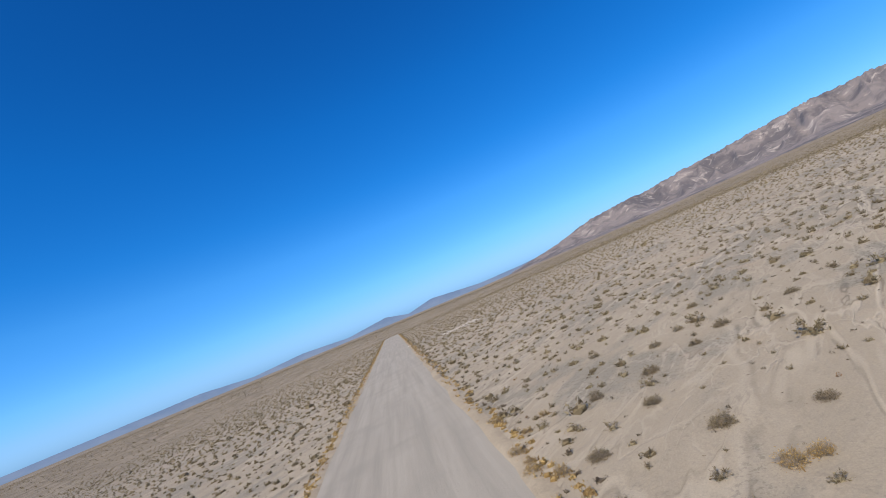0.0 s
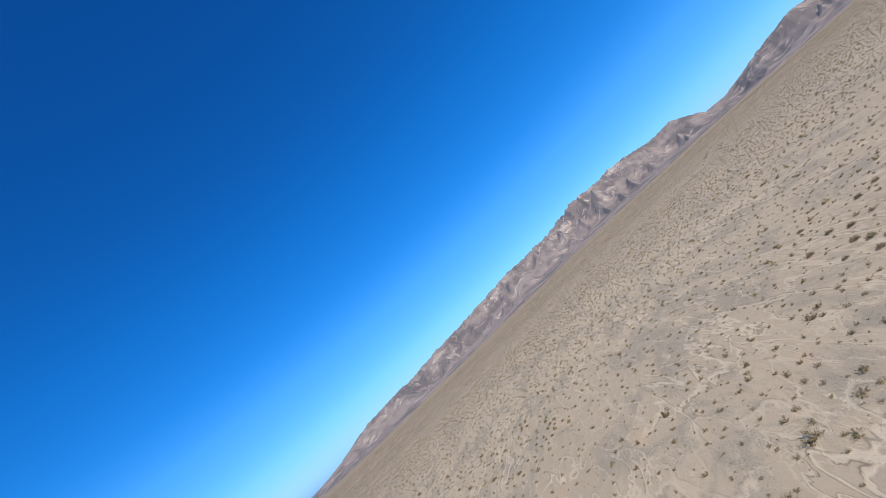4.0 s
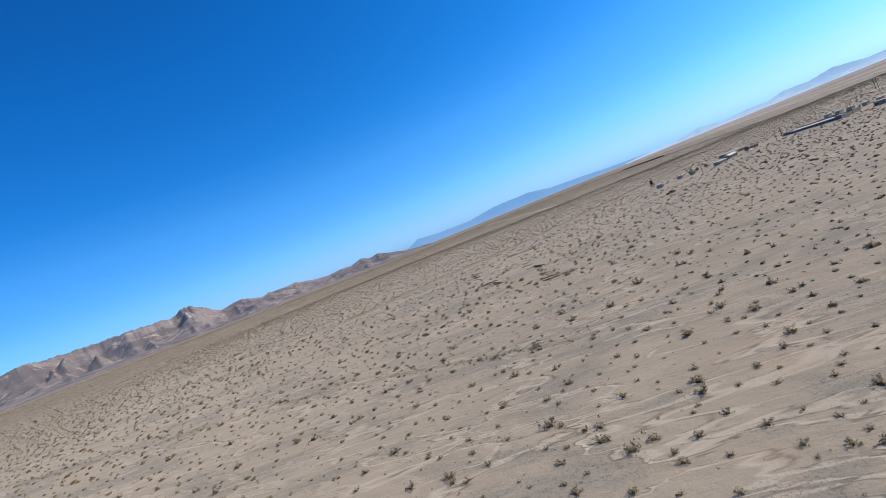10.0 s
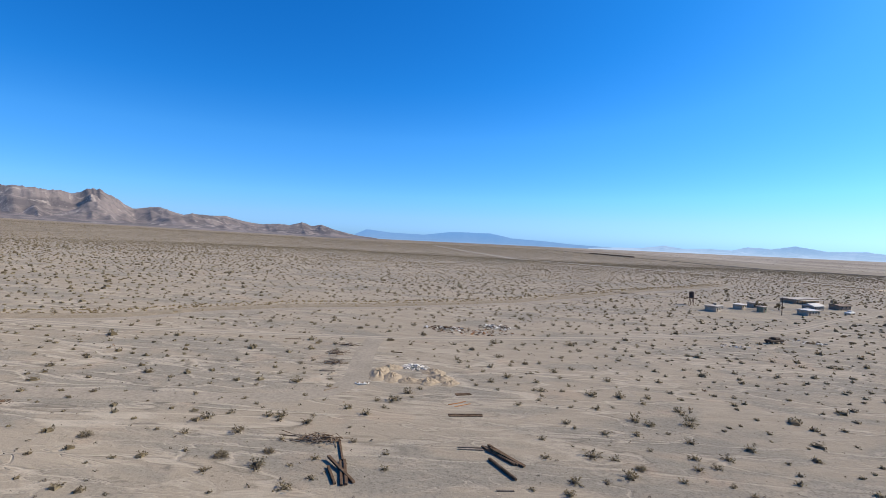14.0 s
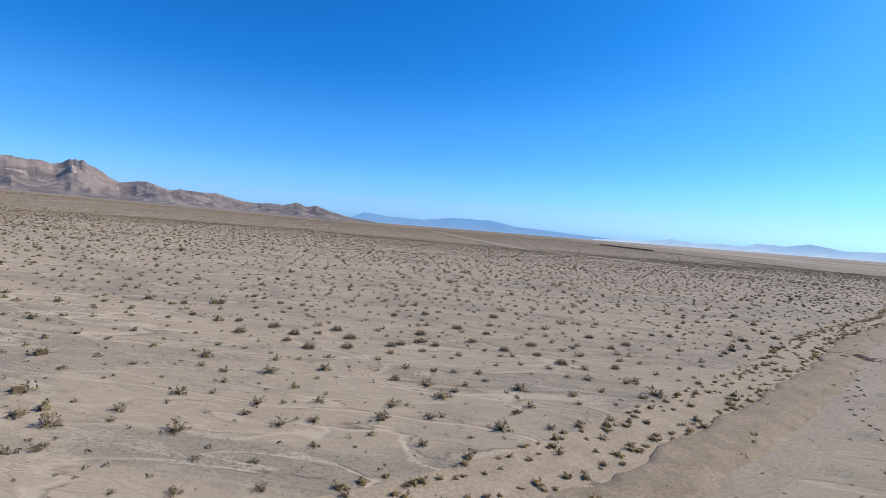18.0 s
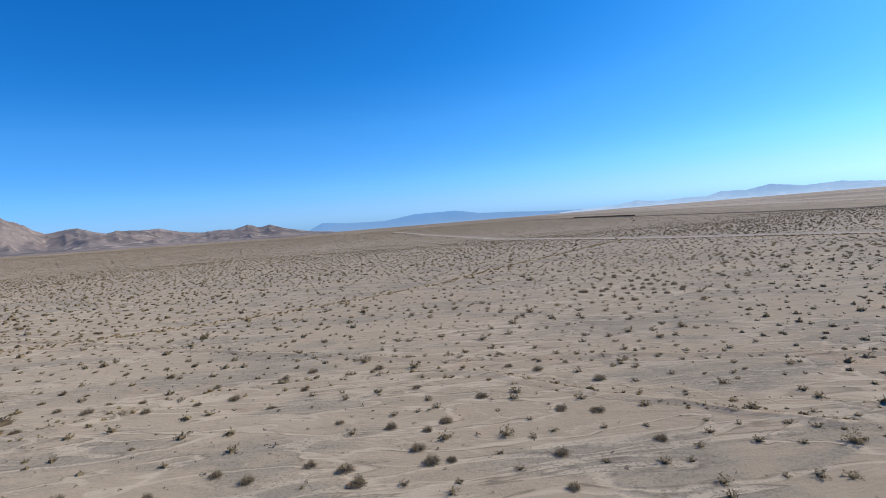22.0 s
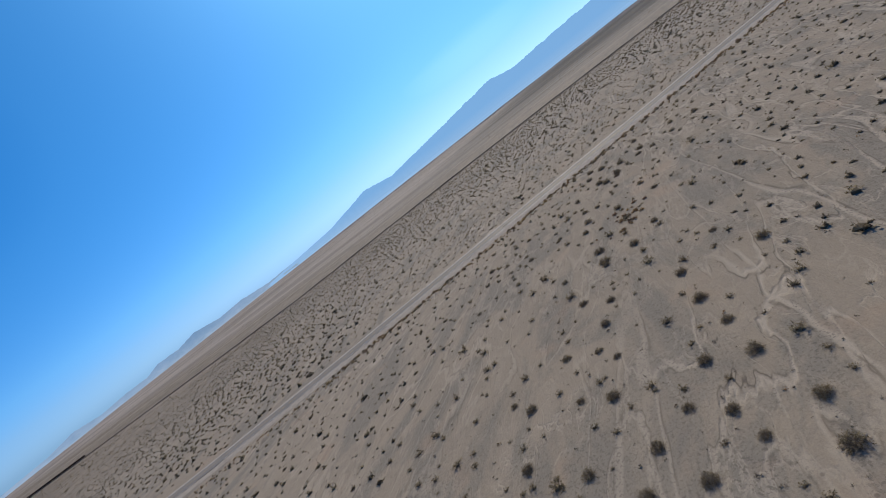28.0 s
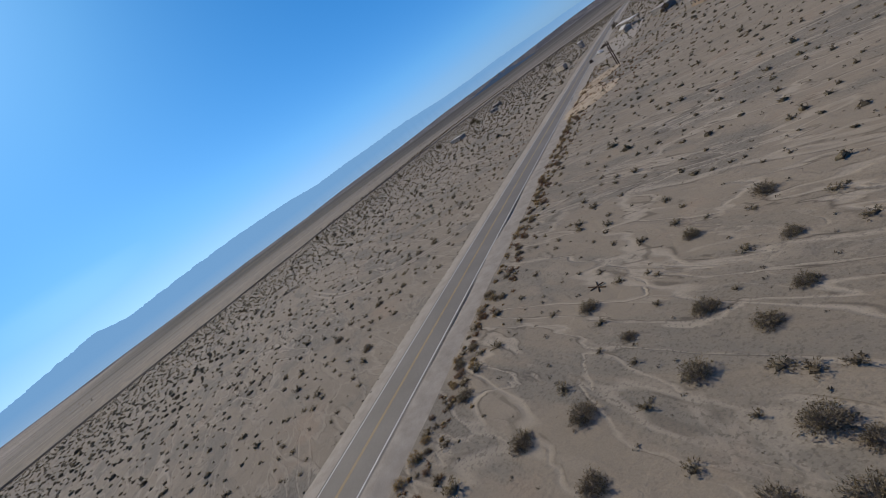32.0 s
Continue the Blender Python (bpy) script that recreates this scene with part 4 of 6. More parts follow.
for name, lo, hi, step, mat, size0, label in (
        ("runway_straw", 11.2, 13.4, 0.9, TAN_SHRUB, 0.8, "straw-yellow brush along the runway edge"),
        ("runway_straw", -13.8, -11.2, 1.1, TAN_SHRUB, 0.75, "thick straw-yellow brush along the runway edge"),
        ("runway_brush", -15.5, -12, 2.2, GREY_SHRUB, 0.6, "grey brush along the runway edge"),
        ("runway_brush", 12, 15.5, 3.0, GREY_SHRUB, 0.6, "grey brush along the runway edge")):
    x, y = along(RUNWAY, lo, hi, step, 1.0)
    scrub(name, x, y, size0 * (0.5 + 0.8 * rng.random(len(x))), HALF_SHAPES, mat, label)
x, y = (np.concatenate(q) for q in zip(along(DIKE, 0.8, 3.4, 1.0, 1.0), along(DIKE, -3.1, -1.4, 1.3, 1.0), along(DIKE, -3, 3, 2.2, 1.0), along(DIKE, -8.5, -4, 3.5, 1.0)))
scrub("dike_straw", x, y, 0.36 + 0.5 * rng.random(len(x)) ** 1.5, STRAW_SHAPES, SAGE, "rounded olive-straw brush along the dike")
x, y = along(DIKE, -13.0, -3.2, 0.45, 1.0)
scrub("dike_tufts", x, y, 0.10 + 0.20 * rng.random(len(x)) ** 2, TUFT_SHAPES, GREY_SHRUB, "small dry tufts and stones scattered on the dike", "tufts")
x, y = along(SIDE, -1.2, 1.2, 1.3, 1.0)
scrub("gully_brush", x, y, 0.25 + 0.3 * rng.random(len(x)), MID_SHAPES, OLIVE, "small dark brush along a shallow gully")
x, y = along(DIKE, -3.2, 4.0, 3.0, 1.0)
scrub("dike_brush", x, y, 0.4 + 0.4 * rng.random(len(x)), NEAR_SHAPES, OLIVE, "dark brush along the dike")
for line in ([(-66, 882), (-90, 860), (-125, 813), (-160, 767), (-181, 744), (-207, 704), (-235, 679), (-256, 664), (-276, 653), (-340, 628), (-480, 590)],):
    tagged(ribbon("dry_wash", line, [(-2.6, 0.01), (0, 0.05), (2.6, 0.01)], WASH, step=2.5, wander=1.8), "narrow dry wash of tan sand", "dry wash", kind="structure")
    x, y = along(line, -2.0, 2.4, 4.0, 1.0)
    scrub("wash_brush", x, y, 0.35 + 0.4 * rng.random(len(x)), MID_SHAPES, OLIVE, "dark brush lining a dry wash")
    x, y = along(line, -2.0, 2.2, 0.58, 1.0)
    scrub("wash_brush", x, y, 0.32 + 0.5 * rng.random(len(x)), MID_SHAPES, SAGE, "straw and brown brush lining a dry wash")
for line, near, what in (([(-480, 720), (-340, 662), (-287, 641), (-266, 630), (-245, 621), (-229, 614), (-219, 610), (-206, 606), (-182, 601), (-120, 585)], OLIVE, "small dark brush along a thin gully"), ([(-330, 560), (-290, 575), (-266, 589), (-253, 596), (-241, 600), (-225, 602), (-207, 600), (-194, 588), (-150, 560)], TAN_SHRUB, "straw brush lining a shallow wash"), ([(-400, 240), (-310, 226), (-277, 222), (-262, 216), (-245, 208), (-215, 196)], TAN_SHRUB, "straw brush lining a shallow gully")):
    tagged(ribbon("gully_bank", line, [(-1.6, -0.02), (-0.35, 0.26), (0.0, 0.32), (0.22, -0.03)], SAND, step=0.9, wander=1.6), "low crumbling bank of a dry gully", "gully bank", kind="structure")
    x, y = along(line, -0.9, 0.9, 0.55, 1.0)
    scrub("gully_brush", x, y, 0.24 + 0.34 * rng.random(len(x)), HALF_SHAPES, OLIVE, "small dark brush along a dry gully")
    x, y = along(line, -2.4, 2.4, 1.1, 1.0)
    scrub("gully_brush", x, y, 0.28 + 0.42 * rng.random(len(x)) ** 1.5, STRAW_SHAPES, SAGE if near is TAN_SHRUB else near, what)
def rill(line):
    """A shallow winding bed of pale sand along a dry rill, with one low crumbling lip."""
    q, nrm = course(line, 0.35)
    s = np.arange(len(q)) * 0.35 + q[0, 0]
    sway = 0.9 * np.sin(s * 0.37) + 0.55 * np.sin(s * 0.83 + 1.3) + 0.25 * np.sin(s * 2.1 + 0.4)
    tall = np.clip(0.3 + 0.5 * np.sin(s * 0.53 + 2) + 0.4 * np.sin(s * 1.27), 0.0, 1.0)
    wide = 0.75 + 0.4 * np.sin(s * 0.29) + 0.2 * np.sin(s * 0.97)
    cols = []
    for off, up in ((-0.55, -0.02), (-0.4, 0.025), (0.1, 0.03), (0.24, 0.09), (0.6, -0.02)):
        x, y = q[:, 0] + nrm[:, 0] * (off * wide + sway), q[:, 1] + nrm[:, 1] * (off * wide + sway)
        cols.append(np.stack([x, y, ground_z(x, y) + (0.025 + (up - 0.025) * tall if up > 0.05 else up)], 1))
    return new("gully_bank", smooth(mesh_of("gully_bank", np.stack(cols, 1).reshape(-1, 3), grid_faces(len(q), 5), WASH)))


for line in ([(-177.4, 468.8), (-184.3, 469.9), (-192.2, 469.6), (-195.4, 469.5), (-200.5, 469.6)], [(-164.8, 477.4), (-179.1, 477.5), (-189.6, 480.0), (-201.0, 484.9)], [(-196.7, 475.9), (-205.5, 474.5), (-211.2, 474.6), (-217.9, 470.4)], [(-161.4, 495), (-163.0, 500.4), (-170, 503)], [(-177.7, 500.5), (-180.2, 504), (-184.2, 505.2), (-196, 507)], [(-155.5, 576.3), (-173.8, 580.3), (-196.2, 593.2), (-222.2, 607.1)], [(-206.3, 467.7), (-213.2, 464.4), (-225, 465)], [(-226, 512), (-236, 516), (-250, 515), (-262, 519)], [(-205, 528), (-218, 533), (-236, 532), (-258, 539)]):
    tagged(rill(line), "shallow pale sandy bed of a dry rill with a low lip", "gully bank", kind="structure")
    x, y = along(line, -1.2, 1.2, 1.6, 1.0)
    scrub("gully_brush", x, y, 0.12 + 0.2 * rng.random(len(x)), HALF_SHAPES, OLIVE, "small dark brush along a dry rill")
x, y = along([(470, 600), (500, 490), (552, 410), (610, 300), (650, 150)], -16, 16, 0.9, 1.0)
scrub("railway_thicket", x, y, 0.8 + 1.1 * rng.random(len(x)), FAR_SHAPES, OLIVE, "dark thicket of brush beyond the railway")
x, y = along(RAIL, -14, -7, 2.5, 1.0)
scrub("railway_brush", x, y, 0.5 + 0.6 * rng.random(len(x)), FAR_SHAPES, TAN_SHRUB, "tan brush along the railway embankment")
x, y = along(RAIL[:5], 9, 85, 0.55, 1.5)
scrub("railway_brush", x, y, 0.55 + 0.55 * rng.random(len(x)), FAR_SHAPES, OLIVE, "dense belt of dark brush on the near side of the railway")
x, y = along(RAIL[:4], 70, 215, 0.85, 1.2)
scrub("railway_brush", x, y, 0.6 + 0.75 * rng.random(len(x)), FAR_SHAPES, OLIVE, "loose belt of dark brush between the highway and the railway")
x, y = 103 + 12 * rng.normal(size=330), 605 + 20 * rng.normal(size=330)
m = off_line(x, y, HWY) > 9
scrub("pit_brush", x[m], y[m], 0.35 + 0.4 * rng.random(m.sum()), MID_SHAPES, RUST_SHRUB, "rust and straw brush round a bare sandy pit")

# bushes that can be told apart: one thing each, with stems and foliage
KINDS = []
for k in range(8):
    r = np.random.default_rng(40 + k)
    leaf, stem = leaf_cloud(r, 1400, 0.030, 200, 0.66 + 0.05 * (k % 4), 0.012, 120)
    KINDS.append((mesh_of("foliage", leaf, np.arange(len(leaf)).reshape(-1, 3), OLIVE), mesh_of("woody_base", stem, np.arange(len(stem)).reshape(-1, 3), STEM)))
STRAW = []
for k in range(3):
    r = np.random.default_rng(80 + k)
    leaf, stem = leaf_cloud(r, 900, 0.034, 120, 0.85, 0.014, 40)
    STRAW.append((mesh_of("foliage", leaf, np.arange(len(leaf)).reshape(-1, 3), TAN_SHRUB), mesh_of("woody_base", stem, np.arange(len(stem)).reshape(-1, 3), STEM)))


def bush(kinds, x, y, radius, name, label, group):
    leaf, stem = kinds[rng.integers(0, len(kinds))]
    top = empty(name, x, y, gz(x, y) - 0.03, float(rng.random() * 360))
    radius *= 1.12
    top.scale = (radius * (0.9 + 0.2 * rng.random()), radius, radius * (0.85 + 0.3 * rng.random()))
    part("foliage", leaf, None, top)
    part("woody_base", stem, None, top)
    return tagged(top, label, "bush", group)


STANDING = []
for px, py in ((-42.2, 716.7), (-47.8, 715.9), (3.7, 709.7)):
    bush(KINDS, px, py, 1.4, "creosote_bush", "very large dark creosote bush beside bare sand", "creosote bushes of the plain")
    STANDING.append((px, py))
for spots, lo, hi in ((S_RUNWAY, 0.75, 1.25), (S_TURN, 0.85, 1.3), (S_LEG, 0.7, 1.2), (S_LAST, 0.7, 1.2), (S_ROAD, 0.8, 1.4), (S_DUMP, 0.7, 1.2), (S_BANK, 0.7, 1.15), (S_EAST, 0.7, 1.2), (S_WASH, 0.6, 1.05), (S_GULLY, 0.65, 1.05)):
    for px, py in spots:
        if any(math.hypot(px - a, py - b) < 1.3 for a, b in STANDING):
            continue
        STANDING.append((px, py))
        rad = lo + (hi - lo) * rng.random()
        bush(KINDS, px, py, rad, "creosote_bush", "large airy olive-brown creosote bush on bare sand" if rad > 1.05 else "olive-brown creosote bush on bare sand", "creosote bushes of the plain")
for px, py in ((-31.9, -24.3), (-31.1, -21.2), (-45.0, -36.4), (-40.4, -29.5), (-44.1, -29.4), (-29.3, -6.0), (-30.0, -4.7), (-33.5, -25.5), (-35.5, -28.0)):
    bush(STRAW, px, py, 0.7 + 0.4 * rng.random(), "straw_bush", "rounded straw-yellow dry bush on sand", "straw bushes by the runway")

RUSTY = []
for k in range(3):
    r = np.random.default_rng(90 + k)
    leaf, stem = leaf_cloud(r, 900, 0.034, 120, 0.85, 0.014, 40)
    RUSTY.append((mesh_of("foliage", leaf, np.arange(len(leaf)).reshape(-1, 3), RUST_SHRUB), mesh_of("woody_base", stem, np.arange(len(stem)).reshape(-1, 3), STEM)))
x, y = along([(128, 588), (-17, 815)], 7.6, 11.5, 1.3, 1.5)
for k in range(len(x)):
    kinds, what, call = ((KINDS, "dark creosote bush", "creosote_bush"), (STRAW, "rounded straw-coloured bush", "straw_bush"), (RUSTY, "rounded rust-brown bush", "rusty_bush"))[(k * 7 + k // 3) % 3]
    bush(kinds, float(x[k]), float(y[k]), 0.5 + 0.55 * float(rng.random()) ** 1.4, call, what + " in the row beside the highway", "bushes along the highway ditch")

r = random.Random(77)
for k in range(26):
    kinds, what, call = ((RUSTY, "rounded rust-brown bush", "rusty_bush"), (STRAW, "rounded straw-coloured bush", "straw_bush"))[k % 3 == 2]
    bush(kinds, -32.7 + r.gauss(0, 3.4), 710.6 + r.gauss(0, 2.2), r.uniform(0.35, 0.75), call, what + " in a thicket on open sand", "rusty thicket on the sand")

# ---- dumped wood and rubble beside the spur ----
TIMBER = speckled("dark_weathered_timber", (0.075, 0.046, 0.028), (0.16, 0.105, 0.068), 0.6, 0.85, relief=0.01)
PALE_WOOD = speckled("grey_weathered_wood", (0.16, 0.125, 0.095), (0.30, 0.245, 0.19), 0.5, 0.9, relief=0.01)
RUST_PIPE = speckled("orange_rusted_pipe", (0.26, 0.11, 0.045), (0.42, 0.21, 0.10), 0.7, 0.7, relief=0)
CONCRETE = speckled("broken_concrete", (0.36, 0.325, 0.28), (0.58, 0.535, 0.475), 0.8, 0.9, relief=0.02)
WHITE_JUNK = speckled("white_scrap", (0.56, 0.53, 0.48), (0.78, 0.745, 0.69), 0.7, 0.6, relief=0)
DARK_JUNK = speckled("dark_scrap", (0.052, 0.036, 0.026), (0.135, 0.098, 0.070), 0.6, 0.8, relief=0.01)
BLUE_JUNK = speckled("faded_blue_scrap", (0.16, 0.17, 0.20), (0.26, 0.265, 0.28), 0.6, 0.6, relief=0)
TAR = speckled("dark_tar", (0.06, 0.055, 0.05), (0.10, 0.092, 0.084), 0.8, 0.6, relief=0)
MOUND = speckled("heaped_grey_soil", (0.295, 0.235, 0.165), (0.375, 0.305, 0.22), 0.6, 0.95, relief=0.06)
WHITE_STONE = speckled("whitewashed_stone", (0.58, 0.54, 0.48), (0.78, 0.74, 0.67), 0.6, 0.8, relief=0.02)


def beam_mesh(length, wide, high, name, mat, r, sides=4):
    """A squared or round timber along x with worn, uneven ends."""
    bm = bmesh.new()
    if sides == 4:
        box(bm, 0, 0, 0, length, wide, high, bevel=min(wide, high) * 0.12)
    else:
        tube(bm, (-length / 2, 0, high / 2), (length / 2, 0, high / 2), high / 2, high / 2.3, sides)
    for v in bm.verts:
        v.co += Vector((r.uniform(-1, 1) * 0.05, r.uniform(-1, 1) * wide * 0.05, r.uniform(-1, 1) * high * 0.04))
    me = bpy.data.meshes.new(name)
    bm.to_mesh(me)
    bm.free()
    me.materials.append(mat)
    return me


def timber_pile(name, logs, label, category, mat=TIMBER, wide=0.28, high=0.26, sides=4, group=""):
    """Timbers lying by their ends (plan points), the later ones resting over the earlier."""
    cx = sum(a[0] + b[0] for a, b, _ in logs) / (2 * len(logs))
    cy = sum(a[1] + b[1] for a, b, _ in logs) / (2 * len(logs))
    top = empty(name, cx, cy)
    r = random.Random(len(logs) * 31 + int(abs(cx) * 10))
    for a, b, lift in logs:
        ln = math.hypot(b[0] - a[0], b[1] - a[1])
        me = beam_mesh(ln, wide * r.uniform(0.85, 1.15), high * r.uniform(0.85, 1.1), "timber", mat, r, sides)
        ob = part("timber", me, None, top)
        za, zb = gz(*a) + lift, gz(*b) + (lift if lift < 0.05 else 0.0)
        mx, my = (a[0] + b[0]) / 2, (a[1] + b[1]) / 2
        ob.matrix_basis = pose(mx - cx, my - cy, (za + zb) / 2 - gz(cx, cy) - 0.02, 0, math.degrees(math.atan2(za - zb, ln)), math.degrees(math.atan2(b[1] - a[1], b[0] - a[0])))
    return tagged(top, label, category, group)


timber_pile("timber_pile", [((-236.2, 297.2), (-234.7, 292.6), 0), ((-235.8, 291.0), (-234.3, 287.9), 0), ((-234.9, 292.4), (-233.6, 287.7), 0), ((-234.5, 292.6), (-233.2, 287.9), 0), ((-236.2, 292.6), (-232.6, 288.4), 0.3)], "crossed dark weathered timbers dumped on bare sand", "timber pile")
timber_pile("timber_stack", [((-219.9 + 0.36 * k, 298.1 - 0.05 * k), (-216.6 + 0.36 * k, 294.3 - 0.05 * k), 0.0 if k < 4 else 0.30) for k in (0, 1, 2, 3)] + [((-219.2, 298.0), (-215.9, 294.4), 0.31), ((-219.0, 297.2), (-215.6, 294.0), 0.30)], "stack of dark weathered sleepers on bare sand", "timber stack")
timber_pile("log", [((-219.2, 295.1), (-216.8, 291.1), 0)], "single dark round log on bare sand", "log", sides=8, high=0.36)
for a, b, n_, mat, wide, what in (
        ((-222.6, 297.2), (-219.8, 297.4), 2, PALE_WOOD, 0.22, "pair of grey planks lying on sand"),
        ((-223.9, 306.8), (-219.3, 307.6), 2, TIMBER, 0.28, "pair of long dark beams lying on sand"),
        ((-223.0, 315.2), (-220.7, 315.9), 2, TIMBER, 0.26, "pair of dark beams lying on sand"),
        ((-218.9, 288.9), (-217.2, 289.1), 1, PALE_WOOD, 0.2, "short grey plank lying on sand"),
        ((-264.4, 334.7), (-262.2, 334.8), 1, TIMBER, 0.26, "short dark beam lying on sand"),
        ((-259.5, 343.4), (-256.4, 344.2), 1, TIMBER, 0.2, "dark plank lying beside the track"),
        ((-236.2, 338.3), (-233.9, 338.2), 1, TIMBER, 0.18, "dark plank lying on the spur"),
        ((-246.1, 322.8), (-243.5, 323.2), 1, PALE_WOOD, 0.2, "grey plank lying on sand"),
        ((-242.6, 313.2), (-241.0, 315.2), 1, PALE_WOOD, 0.18, "brown plank lying on sand"),
        ((-216.2, 284.3), (-216.0, 280.9), 1, TIMBER, 0.24, "dark post lying on sand"),
        ((-171.0, 352.0), (-168.4, 349.6), 1, TIMBER, 0.24, "dark beam lying among bushes")):
    side = Vector((-(b[1] - a[1]), b[0] - a[0], 0)).normalized() * 0.5
    timber_pile("beam" if mat is TIMBER else "plank", [((a[0] + side.x * k, a[1] + side.y * k), (b[0] + side.x * k, b[1] + side.y * k), 0) for k in range(n_)], what, "beam" if mat is TIMBER else "plank", mat, wide, 0.16, group="timbers on the sand")
timber_pile("pipe_pair", [((-224.0, 311.0), (-222.0, 312.3), 0), ((-223.2, 310.3), (-220.9, 312.0), 0), ((-222.6, 311.9), (-221.6, 312.8), 0)], "orange rusted pipes lying on sand", "pipes", RUST_PIPE, 0.14, 0.14, 6)


def heap(name, x, y, rx, ry, high, mat, seed, parent=None):
    """A low uneven mound of earth with gentle crumbling sides."""
    rings, sides = 12, 36
    vs = [(0, 0, high)]
    fs = []
    for i in range(1, rings + 1):
        q = i / rings
        for j in range(sides):
            a = j / sides * 6.2832
            p = Vector((math.cos(a) * q, math.sin(a) * q, seed * 3.7))
            f = 1 + 0.45 * noise.noise(Vector((math.cos(a) * 1.1, math.sin(a) * 1.1, seed * 2.3)))
            z = (1 - q * q) ** 1.3 * (1 + 0.65 * noise.fractal(p * 3.4, 0.5, 2.1, 6)) + 0.2 * (1 - q) * noise.noise(p * 8)
            vs.append((p.x * rx * f, p.y * ry * f, z * high * 0.52 - (0.06 if i == rings else 0)))
    for j in range(sides):
        fs.append((0, 1 + j, 1 + (j + 1) % sides, 0))
    me = bpy.data.meshes.new(name)
    quads = [(1 + i * sides + j, 1 + (i + 1) * sides + j, 1 + (i + 1) * sides + (j + 1) % sides, 1 + i * sides + (j + 1) % sides) for i in range(rings - 1) for j in range(sides)]
    me.from_pydata(vs, [], [f[:3] for f in fs] + quads)
    me.materials.append(mat)
    ob = new(name, smooth(me))
    ob.matrix_basis = pose(x, y, gz(x, y), 0, 0, seed * 11)
    return ob


for k, (x_, y_, rx_, ry_, h_) in enumerate([(-236.0, 324.4, 1.5, 3.4, 0.8), (-233.6, 323.0, 1.3, 2.4, 0.7), (-230.8, 321.2, 1.8, 1.3, 0.65), (-227.8, 321.4, 2.0, 1.4, 0.8), (-225.6, 323.8, 1.7, 2.2, 0.75), (-234.8, 328.4, 1.8, 1.4, 0.6), (-227.0, 327.0, 1.6, 1.9, 0.65), (-224.0, 321.6, 1.5, 1.1, 0.5)]):
    tagged(heap("soil_mound", x_, y_ - 0.8, rx_ * 1.25, ry_ * 1.25, h_ * 1.35, MOUND, k), "crumbling low mound of tan soil beside the spur", "soil mound", "dumped soil mounds")
tagged(heap("soil_mound", -243.7, 321.6, 0.9, 0.6, 0.5, BERM, 21), "small heap of orange-tan soil on sand", "soil mound", "dumped soil mounds")

SHARDS = []
for k in range(9):
    bm = bmesh.new()
    bmesh.ops.create_icosphere(bm, subdivisions=1, radius=0.5)
    r = random.Random(200 + k)
    flat = r.choice((0.35, 0.55, 0.8))
    for v in bm.verts:
        v.co = Vector((v.co.x * r.uniform(0.7, 1.3), v.co.y * r.uniform(0.7, 1.3), v.co.z * flat * r.uniform(0.6, 1.2)))
    SHARDS.append(bm)


def shard_mesh(k, mat, name):
    me = bpy.data.meshes.new(name)
    SHARDS[k].to_mesh(me)
    me.materials.append(mat)
    return me


def rubble(name, x, y, rx, ry, count, mats, lo, hi, label, category, seed, piece="rubble_piece", hill=0.0):
    """A spread of broken pieces, each a part, thicker towards the middle."""
    top = empty(name, x, y)
    r = random.Random(seed)
    stock = [shard_mesh(k % 9, m, piece) for k, m in enumerate(mats * 3)]
    for _ in range(count):
        a, d = r.uniform(0, 6.283), r.random() ** 0.6
        px, py = math.cos(a) * d * rx, math.sin(a) * d * ry
        s = lo + (hi - lo) * r.random() ** 2
        ob = part(piece, r.choice(stock), None, top)
        ob.matrix_basis = pose(px, py, gz(x + px, y + py) - gz(x, y) + s * 0.12 + hill * (1 - d) * r.random(), r.uniform(-25, 25), r.uniform(-25, 25), r.uniform(0, 360)) @ Matrix.Diagonal((s * r.uniform(0.6, 1.8), s, s * r.uniform(0.5, 1.0), 1))
    return tagged(top, label, category)


rubble("white_rubble_pile", -230.3, 328.6, 2.4, 1.7, 110, [CONCRETE, WHITE_STONE], 0.25, 0.7, "heap of broken white concrete behind soil mounds", "rubble pile", 1, hill=0.6)
rubble("rubbish_dump", -226.3, 365.6, 5.8, 2.8, 190, [WHITE_JUNK, TIMBER, CONCRETE, DARK_JUNK, BERM, PALE_WOOD], 0.15, 1.0, "scattered white and dark household rubbish on bare soil", "rubbish dump", 2, hill=0.4)
rubble("rubbish_dump", -213.0, 371.5, 4.8, 3.8, 250, [WHITE_JUNK, CONCRETE, WHITE_JUNK, DARK_JUNK, PALE_WOOD, BERM], 0.15, 1.0, "heap of white and faded blue rubbish on bare soil", "rubbish dump", 3, hill=0.6)
rubble("rubbish_dump", -219.0, 364.2, 10.5, 4.8, 290, [CONCRETE, BERM, TIMBER, PALE_WOOD, RUST_PIPE, TIMBER], 0.2, 0.75, "thin spread of broken concrete and brown rubbish", "rubbish dump", 4)
rubble("rubbish_dump", -126.5, 377.0, 5.0, 2.6, 60, [DARK_JUNK, CONCRETE, TIMBER, WHITE_JUNK], 0.25, 0.9, "dark and white rubbish among desert bushes", "rubbish dump", 5)
rubble("rubbish_dump", -153.5, 365.4, 4.0, 1.6, 45, [DARK_JUNK, WHITE_JUNK, CONCRETE], 0.2, 0.8, "small spread of white and dark rubbish on sand", "rubbish dump", 6)
rubble("rubbish_dump", -308.5, 310.8, 4.5, 2.6, 70, [CONCRETE, DARK_JUNK, WHITE_JUNK], 0.2, 0.6, "grey and white rubble spread on sand", "rubbish dump", 7)
